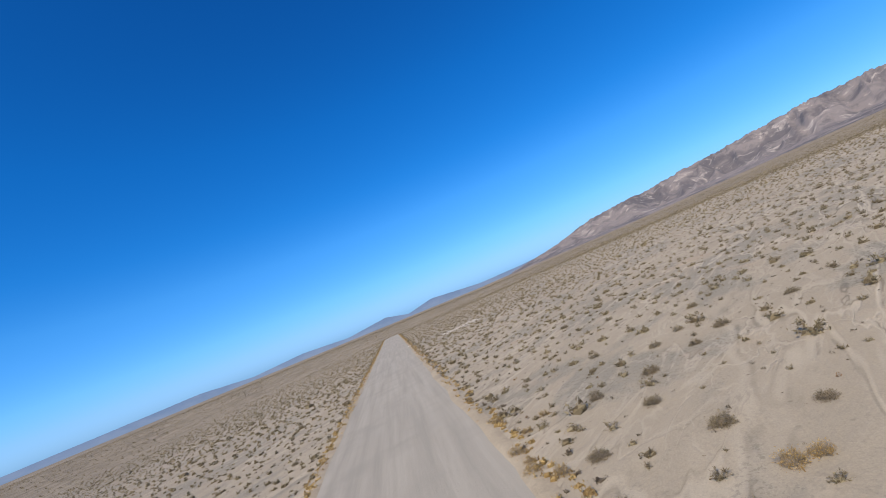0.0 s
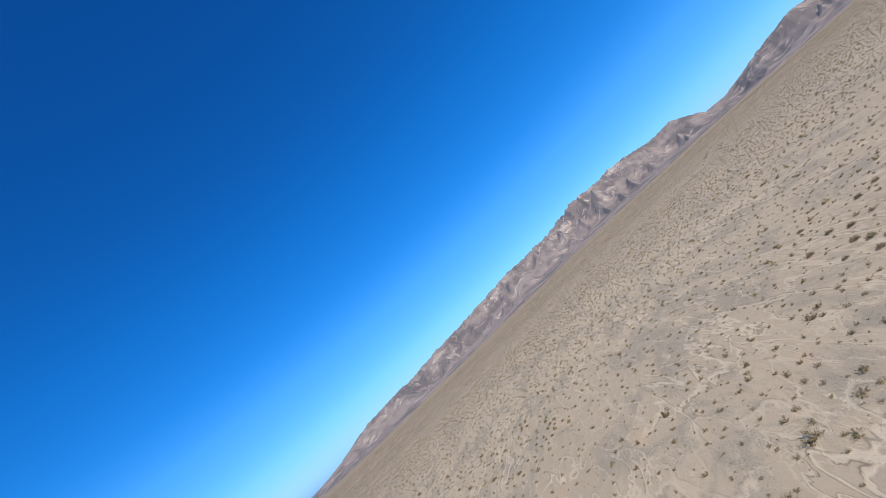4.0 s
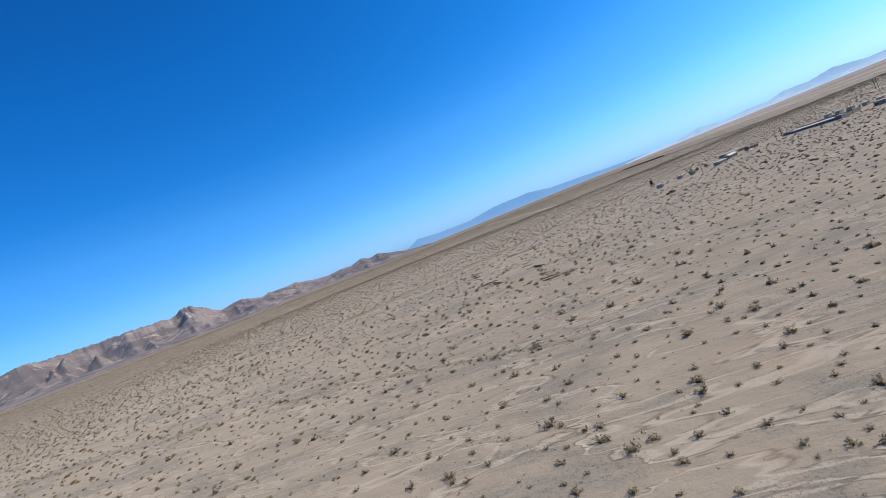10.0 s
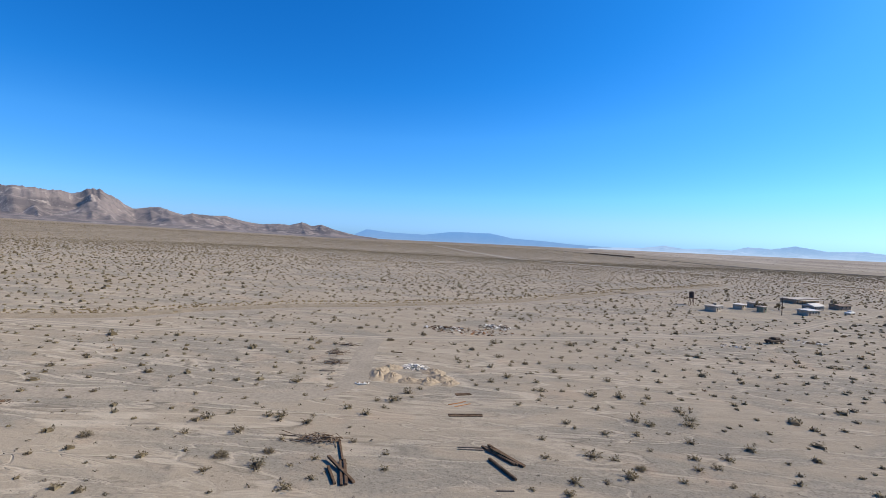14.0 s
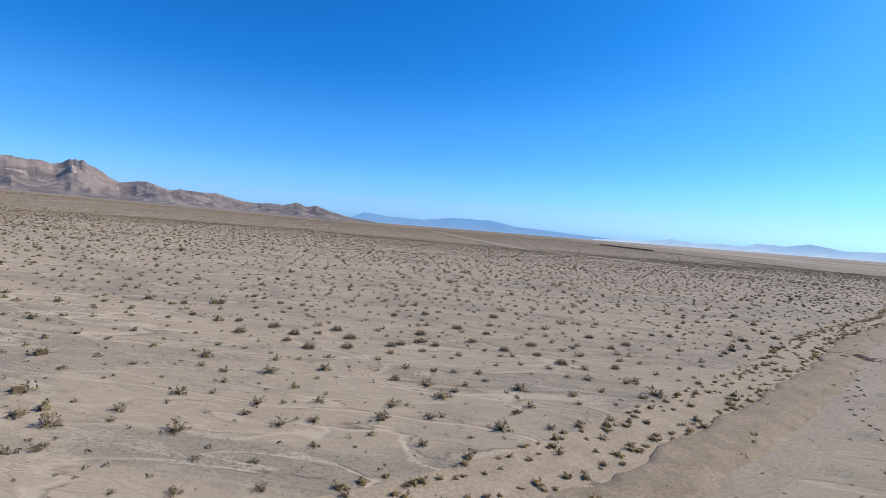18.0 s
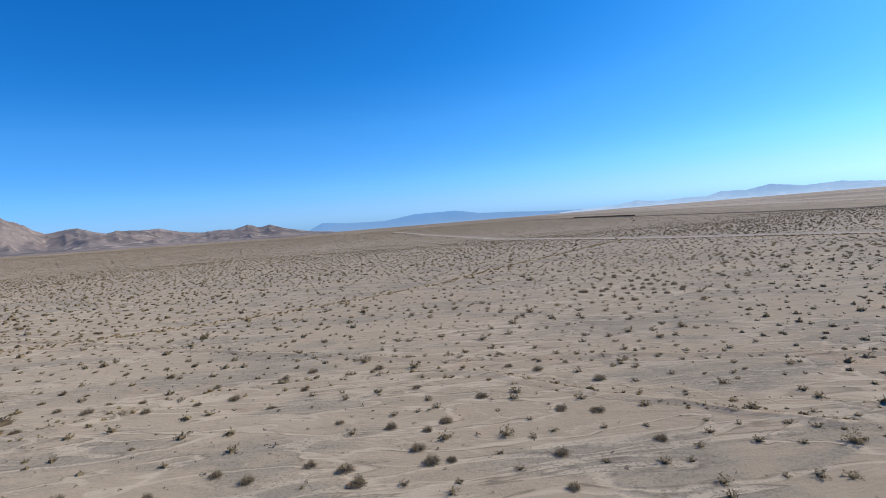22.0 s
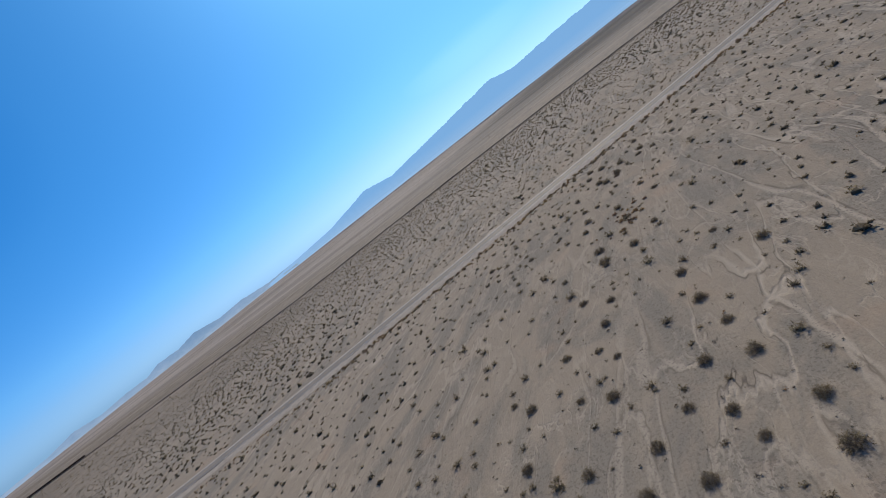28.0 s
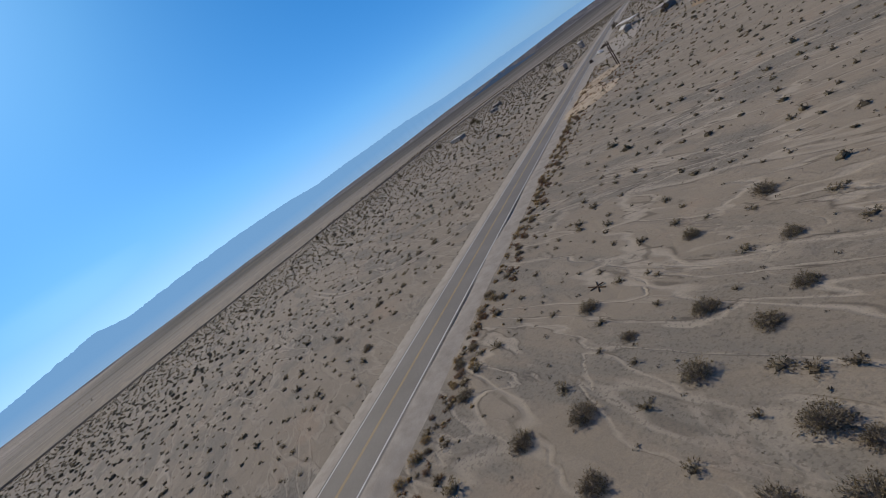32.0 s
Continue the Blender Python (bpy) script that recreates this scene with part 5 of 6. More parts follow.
rubble("rubbish_dump", -206.0, 283.8, 3.4, 1.2, 45, [DARK_JUNK, CONCRETE], 0.15, 0.5, "thin line of dark rubble on sand", "rubbish dump", 8)
rubble("shingle_heap", -217.0, 265.8, 2.8, 1.1, 230, [DARK_JUNK, TIMBER, DARK_JUNK], 0.12, 0.42, "torn dark roofing scraps scattered on sand", "scrap heap", 9, "shingle")
rubble("shingle_heap", -216.3, 261.9, 3.1, 1.4, 270, [DARK_JUNK, TIMBER, DARK_JUNK], 0.12, 0.42, "torn dark roofing scraps scattered on sand", "scrap heap", 10, "shingle")
rubble("shingle_heap", -210.4, 262.2, 3.0, 2.3, 280, [DARK_JUNK, TIMBER, DARK_JUNK, PALE_WOOD], 0.12, 0.4, "loose ring of dark roofing scraps on sand", "scrap heap", 11, "shingle")
rubble("shingle_heap", -224.2, 266.0, 1.8, 0.7, 40, [DARK_JUNK, TIMBER], 0.15, 0.45, "small spread of dark roofing scraps on sand", "scrap heap", 12, "shingle")
rubble("shingle_heap", -264.4, 254.5, 1.6, 0.8, 50, [DARK_JUNK, TIMBER], 0.15, 0.5, "small dark scrap heap on sand", "scrap heap", 13, "shingle")
rubble("shingle_heap", -281.8, 301.2, 3.4, 1.2, 60, [TIMBER, DARK_JUNK], 0.2, 0.6, "row of dark scraps on sand", "scrap heap", 14, "shingle")

# short fence of pale posts beside the thin track
fence = empty("fence", 215.0, 701.0)
for k in range(8):
    fx, fy = 4.0 - 1.14 * k, 3.6 - 1.03 * k
    part("post", tube(bmesh.new(), (fx, fy, gz(215 + fx, 701 + fy) - gz(215, 701) - 0.2), (fx, fy, gz(215 + fx, 701 + fy) - gz(215, 701) + 1.2), 0.11, 0.09, 6), PALE_WOOD, fence)
for h_ in (0.45, 0.95):
    part("rail", tube(bmesh.new(), (4.0, 3.6, h_), (-4.0, -3.6, h_), 0.06, 0.06, 6), PALE_WOOD, fence)
tagged(fence, "short fence of pale weathered posts beside a thin track", "fence")

timber_pile("dead_branch", [((26.6, 699.9), (28.2, 698.4), 0), ((27.0, 698.6), (27.9, 699.8), 0.1), ((26.3, 699.2), (28.6, 699.3), 0)], "dark dead branch lying on bare sand", "branch", wide=0.16, high=0.16, sides=6)
patch = empty("asphalt_patch", 24.7, 750.1, gz(24.7, 750.1) + 0.425, 122.5)
part("filler", box(bmesh.new(), 0, 0, 0, 3.4, 1.5, 0.03, bevel=0.008), TAR, patch, "dark tar filler")
for k in (-1, 1):
    part("edge_strip", box(bmesh.new(), 0, k * 0.82, 0.002, 3.5, 0.12, 0.03), GRAVEL, patch, "pale grit edge")
tagged(patch, "dark tar repair patch set into the asphalt highway", "road patch")

# ring of dark stones
ring = empty("stone_ring", -216.1, 272.8)
r = random.Random(5)
for k in range(180):
    a = k / 180 * 6.283
    if 4.1 < a < 4.3 or r.random() < 0.1:
        continue
    ob = part("stone", shard_mesh(k % 9, DARK_JUNK, "stone"), None, ring)
    s = r.uniform(0.18, 0.36)
    ob.matrix_basis = pose(math.cos(a) * (2.3 + r.uniform(-0.28, 0.28)), math.sin(a) * (1.95 + r.uniform(-0.28, 0.28)), 0.05, 0, 0, math.degrees(a) + 90 + r.uniform(-25, 25)) @ Matrix.Diagonal((s * 2.0, s, s * 0.7, 1))
tagged(ring, "oval ring of dark stones on bare sand", "stone ring")

# white-rimmed pallet by the spur
pallet = empty("pallet", -237.8, 317.8, None, 10)
bm = bmesh.new()
for k in range(9):
    a = math.pi * (1 + k / 8)
    b_ = math.pi * (1 + (k + 1) / 8)
    if k < 8:
        tube(bm, (math.cos(a) * 1.05, math.sin(a) * 0.7, 0.12), (math.cos(b_) * 1.05, math.sin(b_) * 0.7, 0.12), 0.09, 0.09, 6)
part("rim", bm, WHITE_JUNK, pallet, "white curved rim")
for k in range(5):
    bm = box(bmesh.new(), -0.8 + 0.4 * k, -0.1, 0.05, 0.16, 0.8, 0.12, bevel=0.01)
    part("slat", bm, WHITE_JUNK if k % 2 else TIMBER, pallet)
tagged(pallet, "white-rimmed slatted frame lying on the spur", "frame")


def stick_pile(x, y, rx, ry, count, seed, label):
    top = empty("stick_pile", x, y)
    r = random.Random(seed)
    stock = [beam_mesh(1.0, 0.035, 0.05, "stick", PALE_WOOD if k % 2 else TIMBER, r) for k in range(4)]
    for _ in range(count):
        ob = part("stick", r.choice(stock), None, top)
        ob.matrix_basis = pose(r.gauss(0, rx * 0.5), r.gauss(0, ry * 0.5), r.uniform(0.02, 0.35), r.uniform(-8, 8), r.uniform(-9, 9), r.uniform(0, 180)) @ Matrix.Diagonal((r.uniform(0.7, 2.1), 1.4, 1.2, 1))
    return tagged(top, label, "stick pile", "stick piles by the spur")


stick_pile(-245.6, 341.6, 1.9, 1.1, 42, 1, "loose pile of crossed brown sticks on sand")
stick_pile(-246.2, 334.6, 1.8, 1.5, 50, 2, "loose pile of crossed grey sticks on sand")
stick_pile(-245.0, 328.2, 1.9, 1.6, 55, 3, "loose pile of crossed grey sticks on sand")
stick_pile(-238.8, 297.2, 2.5, 1.1, 120, 15, "wide heap of dark broken branches on sand")
stick_pile(-142.5, 483.0, 5.5, 3.0, 90, 4, "wide heap of dead grey brush by the dike")

# white marker of stones beside the runway
mark = empty("ground_marker", -198.5, -159.5)
r = random.Random(9)
for k in range(150):
    if k < 90:
        a = k / 90 * 6.283
        px, py = math.cos(a) * 10.5, math.sin(a) * 10.5
        if r.random() < 0.15:
            continue
    else:
        t_ = (k - 90) / 60 - 0.5
        px, py = t_ * 10 + r.uniform(-1.0, 1.0), -t_ * 11 + r.uniform(-1.0, 1.0)
    ob = part("stone", shard_mesh(k % 9, WHITE_STONE, "stone"), None, mark)
    s = r.uniform(0.8, 1.3)
    ob.matrix_basis = pose(px, py, gz(-198.5 + px, -159.5 + py) - gz(-198.5, -159.5) + 0.06, 0, 0, r.uniform(0, 360)) @ Matrix.Diagonal((s, s, 0.35 * s, 1))
tagged(mark, "circle of whitewashed stones with a bar beside the runway", "ground marker")
cone = empty("runway_marker", -205.0, -206.0)
part("panel", box(bmesh.new(), 0, 0, 0, 2.4, 1.6, 0.35, 20, bevel=0.08), WHITE_JUNK, cone)
tagged(cone, "small white marker board at the runway edge", "marker")

# ---- settlement ----
WALL_WHITE = speckled("chalky_cream_siding", (0.40, 0.338, 0.262), (0.53, 0.455, 0.36), 2.5, 0.85, relief=0.01)
WALL_TAN = speckled("tan_stucco", (0.29, 0.215, 0.15), (0.38, 0.29, 0.21), 2.5, 0.9, relief=0.02)
WALL_BLUE = speckled("grey_panel", (0.235, 0.208, 0.178), (0.32, 0.288, 0.25), 2.5, 0.8, relief=0.01)
WALL_GREEN = speckled("faded_green_board", (0.20, 0.22, 0.165), (0.28, 0.30, 0.225), 1.5, 0.85, relief=0.01)
ROOF_WHITE = speckled("white_metal_roof", (0.52, 0.48, 0.42), (0.66, 0.615, 0.55), 3.0, 0.5, relief=0)
ROOF_GREY = speckled("grey_roll_roof", (0.34, 0.30, 0.255), (0.46, 0.415, 0.36), 2.0, 0.85, relief=0.01)
ROOF_BROWN = speckled("brown_patched_roof", (0.18, 0.13, 0.10), (0.29, 0.225, 0.175), 1.6, 0.85, relief=0.02)
TANK = speckled("dark_painted_tank", (0.055, 0.042, 0.036), (0.10, 0.078, 0.065), 0.9, 0.7, relief=0)
DOOR = speckled("brown_door_paint", (0.14, 0.10, 0.075), (0.20, 0.15, 0.11), 0.7, 0.7, relief=0)
POLE_WOOD = speckled("creosoted_pole_wood", (0.085, 0.060, 0.045), (0.15, 0.11, 0.085), 0.8, 0.9, relief=0.01)
GLASS, _, gb = material("window_glass", 0.06)
gb.inputs["Base Color"].default_value = (0.025, 0.032, 0.04, 1)
gb.inputs["Specular IOR Level"].default_value = 0.6


def house(name, x, y, turn, long, deep, high, wall, roof, label, category, pitch=0.0, windows=3, porch=0.0, group="", door=True, cooler=False):
    """A small building: walls on a slab, an overhanging roof, framed windows and a door."""
    long, deep, high, pitch = long * 0.78, deep * 0.78, high * 0.84, pitch * 0.8
    zb = min(gz(x + math.cos(a) * long / 2, y + math.sin(a) * deep / 2) for a in (0, 1.57, 3.14, 4.71))
    top = empty(name, x, y, zb, turn)
    body = part("wall", box(bmesh.new(), 0, 0, -0.3, long, deep, high + 0.3, bevel=0.03), wall, top)
    bm = bmesh.new()
    if pitch:
        ov = 0.45
        xs, ys = long / 2 + ov, deep / 2 + ov
        pts = [bm.verts.new(p) for p in ((-xs, -ys, high), (xs, -ys, high), (xs, 0, high + pitch), (-xs, 0, high + pitch), (-xs, ys, high), (xs, ys, high))]
        for f in ((0, 1, 2, 3), (3, 2, 5, 4), (0, 3, 4), (1, 5, 2), (0, 4, 5, 1)):
            bm.faces.new([pts[i] for i in f])
        bmesh.ops.recalc_face_normals(bm, faces=bm.faces[:])
    else:
        box(bm, 0, 0, high, long + 0.7, deep + 0.7, 0.22, bevel=0.04)
    part("roof", bm, roof, top)
    for face in (-1, 1):
        for k in range(windows):
            wx = (k + 0.5) / windows * long - long / 2 + 0.4
            w = part("window", box(bmesh.new(), wx, face * (deep / 2 + 0.02), 0.85, 0.95, 0.08, 0.8, bevel=0.02), WALL_WHITE if wall is not WALL_WHITE else ROOF_GREY, top)
            part("pane", box(bmesh.new(), wx, face * (deep / 2 + 0.05), 0.92, 0.79, 0.06, 0.66), GLASS, w)
    if door:
        for face in (-1, 1):
            d_ = part("door", box(bmesh.new(), -long / 2 + 0.9, face * (deep / 2 + 0.02), 0.02, 0.8, 0.07, 1.85, bevel=0.01), DOOR, top)
            part("handle", box(bmesh.new(), -long / 2 + 1.22, face * (deep / 2 + 0.08), 1.0, 0.05, 0.06, 0.12), STEEL, d_)
    if porch:
        part("porch_roof", box(bmesh.new(), 0, -deep / 2 - porch / 2 - 0.4, high - 0.35, long * 0.8, porch, 0.12), roof, top)
        for k in (-1, 0, 1):
            part("porch_post", box(bmesh.new(), k * long * 0.37, -deep / 2 - porch - 0.2, -0.1, 0.14, 0.14, high - 0.25), DOOR, top)
    if cooler:
        part("cooler", box(bmesh.new(), long * 0.2, 0, high + 0.2, 1.1, 1.0, 0.8, bevel=0.05), WALL_WHITE, top, "white rooftop cooler")
    return tagged(top, label, category, group)


house("cabin", -122.5, 434.5, 43, 9.0, 5.5, 2.5, WALL_WHITE, ROOF_GREY, "low white cabin with a pale flat roof", "cabin", windows=4, group="cabins of the settlement", cooler=True)
house("cabin", -106.0, 446.0, 43, 6.2, 4.4, 2.3, WALL_WHITE, ROOF_WHITE, "small white shed with a pale flat roof", "shed", windows=2, group="cabins of the settlement")
house("cabin", -94.5, 455.0, 40, 7.0, 5.0, 2.4, WALL_WHITE, ROOF_GREY, "white cabin with a grey flat roof", "cabin", windows=3, group="cabins of the settlement")
house("hut", -101.0, 439.5, 30, 3.4, 3.0, 2.6, WALL_GREEN, ROOF_GREY, "small faded green hut with a flat roof", "hut", windows=1)
house("cabin", -83.5, 438.5, 25, 9.0, 5.5, 2.4, WALL_WHITE, ROOF_WHITE, "low white trailer home with a bright roof", "trailer home", windows=4, group="cabins of the settlement")
house("house", -69.0, 456.0, 28, 10.0, 6.0, 2.5, WALL_BLUE, ROOF_WHITE, "grey house with a white gabled roof", "house", pitch=1.3, windows=3)
house("house", -53.0, 487.0, 28, 26.0, 9.0, 2.6, WALL_TAN, ROOF_GREY, "long tan house with a pale grey roof and shaded porch", "house", windows=6, porch=3.0)
house("house", -51.0, 464.5, 18, 9.0, 6.0, 2.4, WALL_TAN, ROOF_BROWN, "low tan house with a patched brown roof", "house", pitch=0.8, windows=3)
for k, (x_, y_) in enumerate(((6.7, 475.0), (9.2, 468.0), (12.0, 461.0), (15.0, 452.0), (18.0, 444.0))):
    house("container", x_, y_, 25, 6.0, 3.0, 2.9, WALL_WHITE, ROOF_WHITE, "white box trailer with a bright roof", "box trailer", windows=1, group="box trailers behind the long wall")
house("barn", 22.0, 430.0, 20, 14.0, 10.0, 4.6, WALL_WHITE, ROOF_WHITE, "tall white shed with a gabled metal roof", "shed", pitch=2.0, windows=2)
house("house", 2.0, 419.0, -65, 12.0, 6.0, 2.8, WALL_WHITE, ROOF_GREY, "white house with a grey flat roof", "house", windows=3)
house("house", 97.0, 537.0, -33, 13.0, 7.0, 2.8, WALL_TAN, ROOF_GREY, "pinkish tan house with a grey roof", "house", pitch=1.0, windows=4)
house("workshop", 141.0, 492.0, -30, 14.0, 9.0, 3.6, WALL_BLUE, ROOF_GREY, "grey workshop with a low roof", "workshop", windows=3)
house("workshop", 120.0, 500.0, -30, 12.0, 7.0, 3.0, DARK_JUNK, ROOF_BROWN, "dark boarded shed with a brown roof", "shed", windows=2)
house("house", 298.0, 529.5, -2, 20.0, 6.5, 3.0, WALL_WHITE, ROOF_WHITE, "long white house with a row of dark windows", "house", windows=5)
house("cabin", 310.0, 478.0, 10, 7.0, 5.0, 2.6, WALL_WHITE, ROOF_WHITE, "small white cabin near the railway", "cabin", windows=2)
house("cabin", 336.0, 452.0, 15, 9.0, 6.0, 2.8, WALL_TAN, ROOF_GREY, "tan cabin near the railway", "cabin", pitch=0.9, windows=2)
house("tank_house", 268.0, 405.0, 0, 4.0, 4.0, 6.0, WALL_WHITE, ROOF_WHITE, "tall narrow white tank house", "tank house", pitch=1.0, windows=1)

# long walled yard with grey end blocks
yard = empty("walled_yard", -16.5, 447.5, gz(-16.5, 447.5) - 0.2, -68)
part("front_wall", box(bmesh.new(), 0, -8.0, 0, 38.0, 0.3, 1.6, bevel=0.02), WALL_BLUE, yard)
part("rear_wall", box(bmesh.new(), 0, 8.0, 0, 38.0, 0.3, 1.9, bevel=0.02), WALL_BLUE, yard)
part("roof", box(bmesh.new(), 0, -4.2, 1.7, 30.0, 6.6, 0.18, bevel=0.03), ROOF_WHITE, yard, "long pale flat roof")
for k in (-1, 1):
    part("end_block", box(bmesh.new(), k * 17.0, -6.0, 0, 4.0, 4.2, 2.4, bevel=0.04), WALL_BLUE, yard, "tall grey end block")
    part("side_wall", box(bmesh.new(), k * 19.0, 1.0, 0, 0.3, 13.8, 1.9, bevel=0.02), WALL_BLUE, yard)
for k in range(7):
    d_ = part("door", box(bmesh.new(), -12.5 + k * 4.1, -8.16, 0.05, 0.85, 0.06, 1.5, bevel=0.01), DOOR, yard)
tagged(yard, "long low motel-like building with a pale roof and grey ends", "building")

# filling station with a long white canopy
station = empty("filling_station", 183.0, 462.0, None, -34)
part("canopy", box(bmesh.new(), 0, 0, 3.6, 26.0, 5.0, 0.45, bevel=0.08), ROOF_WHITE, station, "long white canopy")
for k in range(4):
    for s_ in (-1, 1):
        part("post", tube(bmesh.new(), (-12 + 8 * k, s_ * 2.2, 0), (-12 + 8 * k, s_ * 2.2, 3.65), 0.14, 0.14, 8), WALL_WHITE, station)
tagged(station, "old filling station canopy in white metal", "canopy")
house("station_shop", 172.0, 481.0, -34, 8.5, 5.5, 2.8, WALL_WHITE, ROOF_WHITE, "white gabled shop beside the canopy", "shop", pitch=1.6, windows=3)
lot = np.array([(150, 548), (176, 505), (192, 478), (168, 470), (146, 508), (132, 540)], float)
lx, ly = lot[:, 0], lot[:, 1]
bm = bmesh.new()
bm.faces.new([bm.verts.new((a, b_, gz(a, b_) + 0.06)) for a, b_ in zip(lx, ly)])
lot_me = bpy.data.meshes.new("parking_lot")
bm.to_mesh(lot_me)
bm.free()
lot_me.materials.append(GRAVEL)
tagged(new("parking_lot", lot_me), "pale gravel forecourt beside the highway", "forecourt", kind="structure")

# dark tank on its stand
tower = empty("water_tank", -123.6, 450.5)
for sx in (-1, 1):
    for sy in (-1, 1):
        part("leg", tube(bmesh.new(), (sx * 0.75, sy * 0.75, -0.2), (sx * 0.55, sy * 0.55, 2.9), 0.09, 0.09, 6), STEEL, tower)
for a, b_ in (((-0.7, -0.7, 0.6), (0.6, -0.6, 2.6)), ((0.7, 0.7, 0.6), (-0.6, 0.6, 2.6)), ((-0.7, 0.7, 0.6), (-0.6, -0.6, 2.6)), ((0.7, -0.7, 0.6), (0.6, 0.6, 2.6))):
    part("brace", tube(bmesh.new(), a, b_, 0.04, 0.04, 5), STEEL, tower)
part("platform", box(bmesh.new(), 0, 0, 2.9, 3.6, 3.2, 0.22, bevel=0.02), TIMBER, tower)
tk = part("tank", tube(bmesh.new(), (0, 0, 3.12), (0, 0, 5.6), 0.95, 0.95, 20), TANK, tower)
for h_ in (3.4, 4.3, 5.2):
    part("hoop", tube(bmesh.new(), (0, 0, h_), (0, 0, h_ + 0.08), 0.98, 0.98, 20), STEEL, tk)
part("lid", tube(bmesh.new(), (0, 0, 5.6), (0, 0, 5.95), 1.0, 0.12, 20), TANK, tower)
tagged(tower, "dark water tank on a braced stand with a wooden platform", "water tank")


def utility_pole(x, y, high, turn, label="wooden utility pole with a crossarm and insulators"):
    top = empty("utility_pole", x, y, None, turn)
    part("shaft", tube(bmesh.new(), (0, 0, -0.3), (0, 0, high), 0.16, 0.11, 8), POLE_WOOD, top)
    arm = part("crossarm", box(bmesh.new(), 0, 0.12, high - 0.8, 2.4, 0.12, 0.14, bevel=0.01), POLE_WOOD, top)
    for k in (-1.05, -0.45, 0.45, 1.05):
        part("insulator", tube(bmesh.new(), (k, 0.12, high - 0.66), (k, 0.12, high - 0.48), 0.05, 0.03, 6), GLASS, arm)
    return tagged(top, label, "utility pole", "utility poles along the highway")


LINE = [(195, 517), (217, 526), (238.6, 554), (248, 479), (268, 466), (267.5, 489.6), (286, 496), (291.3, 547), (298.5, 551), (330, 600), (352, 640), (300, 430), (330, 380)]
for x_, y_ in LINE:
    utility_pole(x_, y_, 8.6, 58)
for x_, y_ in ((-98.0, 432.0), (-41, 452), (-30.5, 464.5), (-14.0, 422.0)):
    utility_pole(x_, y_, 7.0, 20)
frame_pole = empty("h_frame_pole", 112.0, 574.5, None, -32)
for s_ in (-1, 1):
    part("shaft", tube(bmesh.new(), (s_ * 1.0, 0, -0.3), (s_ * 1.0, 0, 9.5), 0.2, 0.15, 8), POLE_WOOD, frame_pole)
part("crossarm", box(bmesh.new(), 0, 0.2, 8.4, 5.0, 0.18, 0.24, bevel=0.02), POLE_WOOD, frame_pole)
for a, b_ in (((-1, 0, 4.5), (1, 0, 7.8)), ((1, 0, 4.5), (-1, 0, 7.8))):
    part("brace", tube(bmesh.new(), a, b_, 0.07, 0.07, 6), POLE_WOOD, frame_pole)
tagged(frame_pole, "brown wooden h-frame pole with crossed braces", "utility pole")

# semi-trailer parked by the road
semi = empty("semi_trailer", 219.0, 488.5, None, -20)
part("body", box(bmesh.new(), 0, 0, 1.15, 15.5, 2.6, 2.8, bevel=0.06), WALL_WHITE, semi, "long white box body")
part("chassis", box(bmesh.new(), 0, 0, 0.95, 14.5, 1.0, 0.22), STEEL, semi)
for wx in (-6.3, -5.0):
    for s_ in (-1, 1):
        w = part("wheel", tube(bmesh.new(), (wx, s_ * 0.75, 0.5), (wx, s_ * 1.25, 0.5), 0.5, 0.5, 16), DARK_JUNK, semi)
        part("rim", tube(bmesh.new(), (wx, s_ * 1.24, 0.5), (wx, s_ * 1.28, 0.5), 0.26, 0.26, 12), WALL_WHITE, w)
for s_ in (-1, 1):
    part("landing_leg", box(bmesh.new(), 4.6, s_ * 0.7, 0, 0.16, 0.16, 1.0), STEEL, semi)
tagged(semi, "white box semi-trailer parked beside the highway", "semi-trailer")


def wagon(x, y, turn, label):
    """A dark open freight wagon on two bogies."""
    top = empty("freight_wagon", x, y, gz(x, y) + 1.13, turn)
    part("body", box(bmesh.new(), 0, 0, 1.0, 15.5, 3.0, 2.0, bevel=0.08), TIMBER, top)
    part("frame", box(bmesh.new(), 0, 0, 0.75, 16.2, 2.2, 0.28), STEEL, top)
    for bx in (-5.6, 5.6):
        bogie = part("bogie", box(bmesh.new(), bx, 0, 0.35, 2.6, 1.9, 0.4), STEEL, top)
        for wx in (-0.9, 0.9):
            part("wheelset", tube(bmesh.new(), (bx + wx, -0.8, 0.42), (bx + wx, 0.8, 0.42), 0.42, 0.42, 12), STEEL, bogie)
    return tagged(top, label, "freight wagon", "freight train on the railway")


q, nr = course(RAIL, 17.6)
for (x_, y_), (nx, ny) in zip(q, nr):
    if 1680 < y_ < 2060:
        wagon(float(x_), float(y_), math.degrees(math.atan2(-nx, ny)), "dark steel freight wagon standing on the railway")


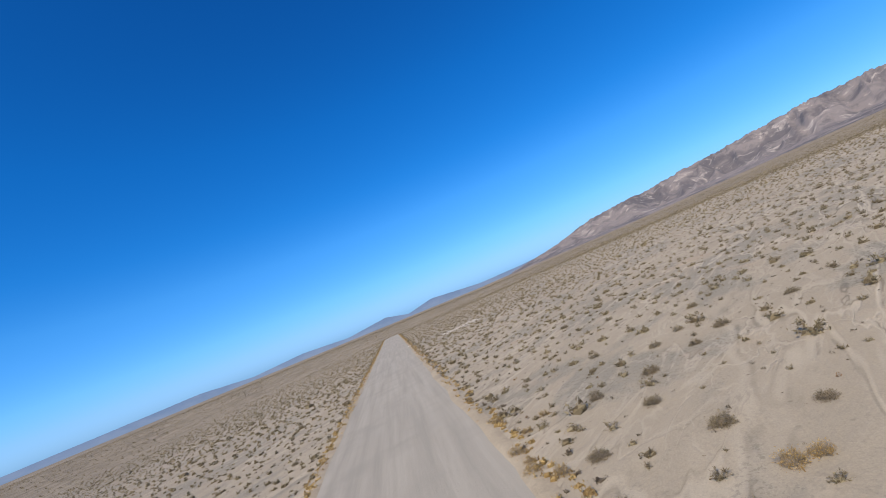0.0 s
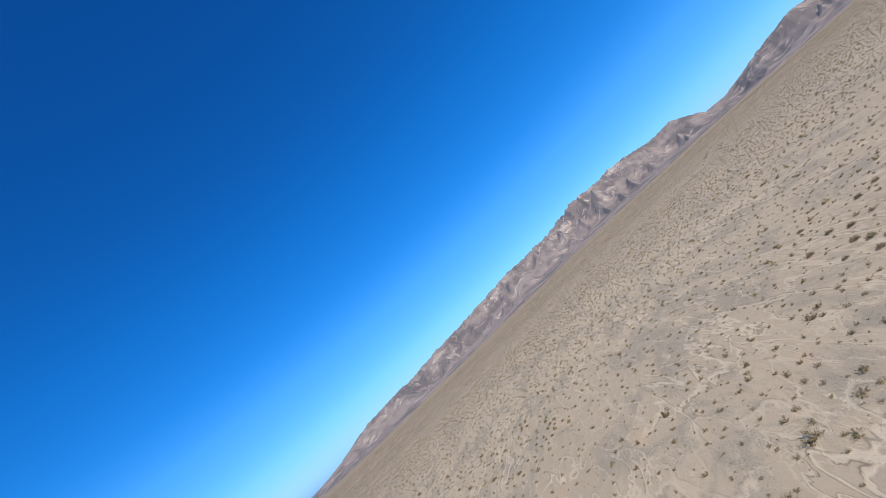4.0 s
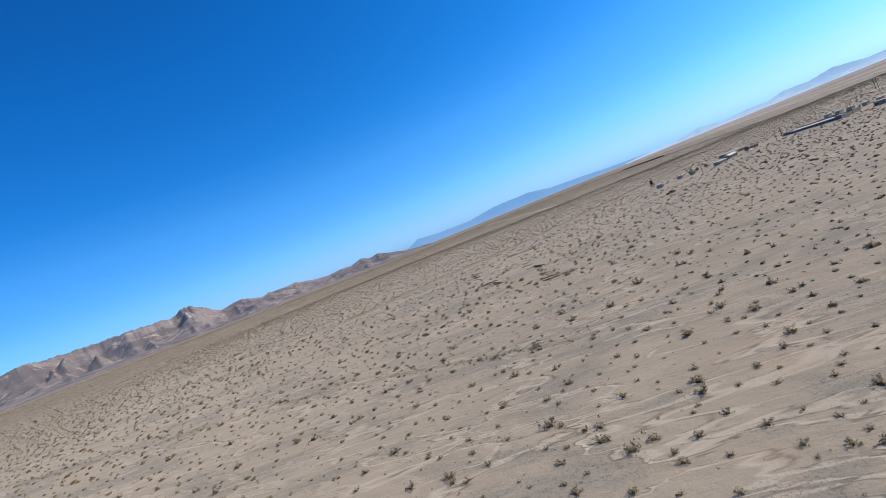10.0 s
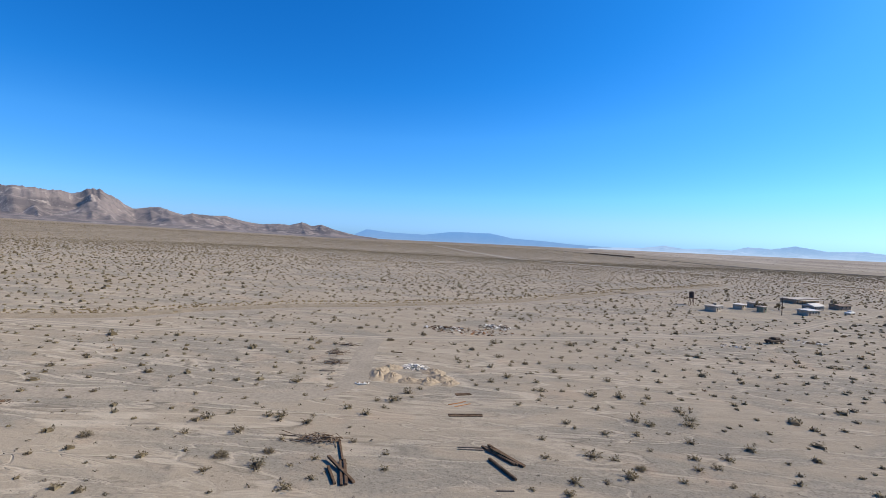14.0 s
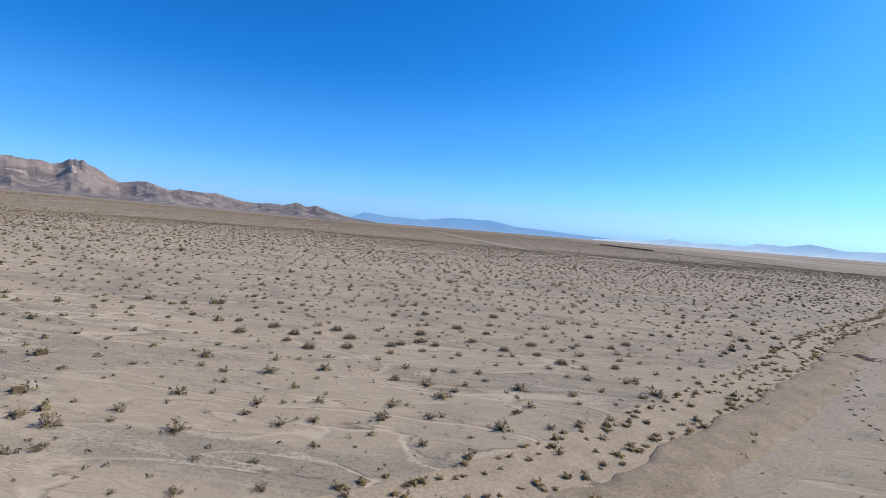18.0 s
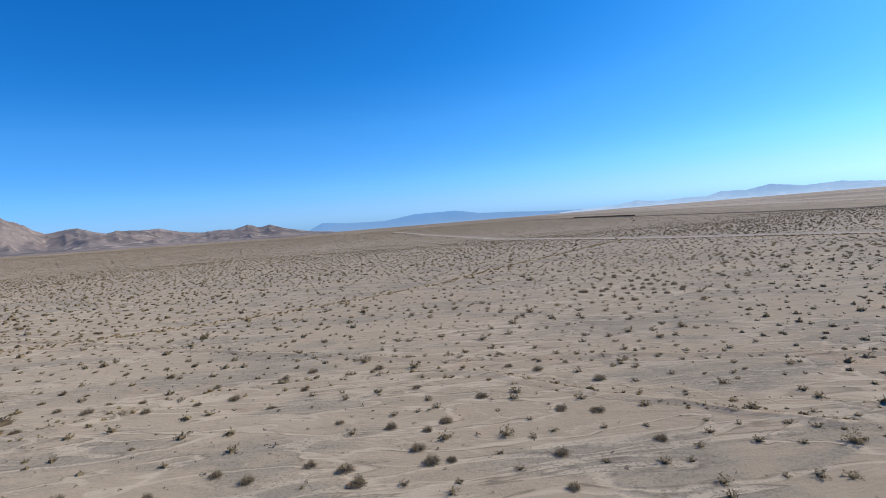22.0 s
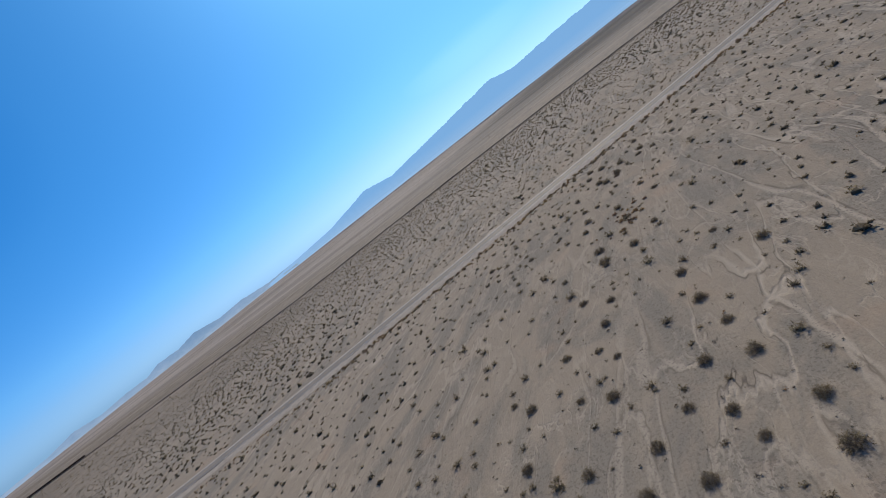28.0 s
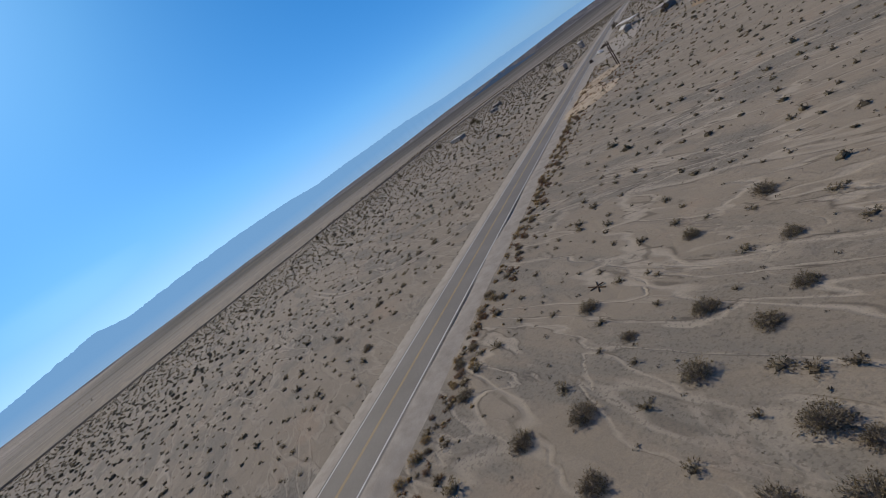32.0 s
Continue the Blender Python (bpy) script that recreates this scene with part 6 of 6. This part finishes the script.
def tree(x, y, high, seed, label):
    """A rounded desert tree: trunk, limbs and a crown of loose leaf tufts."""
    top = empty("tree", x, y, None, seed * 50)
    r = random.Random(seed)
    bm = bmesh.new()
    tube(bm, (0, 0, -0.2), (0, 0, high * 0.4), 0.22, 0.15, 8)
    for k in range(6):
        a = k * 1.05 + r.random()
        tube(bm, (0, 0, high * 0.36), (math.cos(a) * high * 0.3, math.sin(a) * high * 0.3, high * r.uniform(0.55, 0.8)), 0.12, 0.04, 6)
    part("trunk", bm, POLE_WOOD, top)
    leaf, _ = leaf_cloud(np.random.default_rng(seed), 700, 0.07, 0, 0.9)
    leaf = leaf * np.array([high * 0.55, high * 0.55, high * 0.72]) + np.array([0, 0, high * 0.22])
    part("crown", mesh_of("crown", leaf, np.arange(len(leaf)).reshape(-1, 3), OLIVE), None, top)
    return tagged(top, label, "tree", "trees of the settlement")


for k, (x_, y_, h_) in enumerate([(329, 488, 6.5), (311, 402, 5.5), (218, 427, 6.0), (300, 505, 4.5), (-98.5, 446.0, 4.2), (-88.0, 449.0, 4.0), (-94.0, 449.5, 3.6), (-45.0, 474.0, 4.0), (30, 445, 6.5), (38, 438, 6.0), (132, 505, 5.0), (150, 478, 5.0), (345, 520, 6.0), (356, 560, 5.0), (380, 640, 5.0)]):
    tree(x_, y_, h_, k + 1, "rounded dusty green desert tree beside buildings")

# parked vehicles
def pickup(x, y, turn, paint, label):
    top = empty("car", x, y, None, turn)
    bm = bmesh.new()
    box(bm, 0, 0, 0.45, 5.0, 1.85, 0.65, bevel=0.12)
    box(bm, 0.35, 0, 1.05, 1.9, 1.6, 0.62, bevel=0.18)
    part("body", bm, paint, top)
    part("windscreen", box(bmesh.new(), 1.27, 0, 1.15, 0.06, 1.35, 0.42), GLASS, top)
    for wx in (-1.55, 1.6):
        for s_ in (-1, 1):
            w = part("wheel", tube(bmesh.new(), (wx, s_ * 0.72, 0.36), (wx, s_ * 0.95, 0.36), 0.36, 0.36, 14), DARK_JUNK, top)
            part("rim", tube(bmesh.new(), (wx, s_ * 0.94, 0.36), (wx, s_ * 0.97, 0.36), 0.2, 0.2, 10), WALL_WHITE, w)
    return tagged(top, label, "car", "parked cars")


pickup(-138.8, 373.0, 20, DARK_JUNK, "dark wrecked car among desert bushes")
for x_, y_, t_, p_, n_ in ((160, 530, -50, DARK_JUNK, "dark car parked on the gravel forecourt"), (168, 512, -20, WHITE_JUNK, "white car parked on the gravel forecourt"), (178, 494, 10, DARK_JUNK, "dark pickup parked on the gravel forecourt"), (-60.5, 447, 30, WHITE_JUNK, "white car parked beside a house"), (-76, 449, 80, BLUE_JUNK, "blue car parked beside a house")):
    pickup(x_, y_, t_, p_, n_)

PIT_SAND = speckled("pale_orange_sand", (0.42, 0.325, 0.22), (0.56, 0.455, 0.33), 3.0, 0.95, relief=0.1, fine=8)
# bare sandy pit beside the highway and the dark hill beyond the town
for k, (x_, y_, rx_, ry_) in enumerate(((99, 612, 9, 15), (116, 586, 7, 12), (107, 600, 6, 9))):
    tagged(heap("sand_heap", x_, y_, rx_, ry_, 0.7, PIT_SAND, 31 + k), "bare heap of tan sand beside the highway", "sand heap", kind="structure")
# this hill's blue haze is put into its emission too
DARK_ROCK = distant("dark_hazed_lava", (0.018, 0.018, 0.02), (0.032, 0.03, 0.03), (0.035, 0.075, 0.15), 0.1)
tagged(heap("backdrop_dark_hill", 1960, -960, 215, 160, 30, DARK_ROCK, 3), "low dark volcanic hill beyond the settlement", "hill", kind="structure")
for bm in SHARDS:
    bm.free()
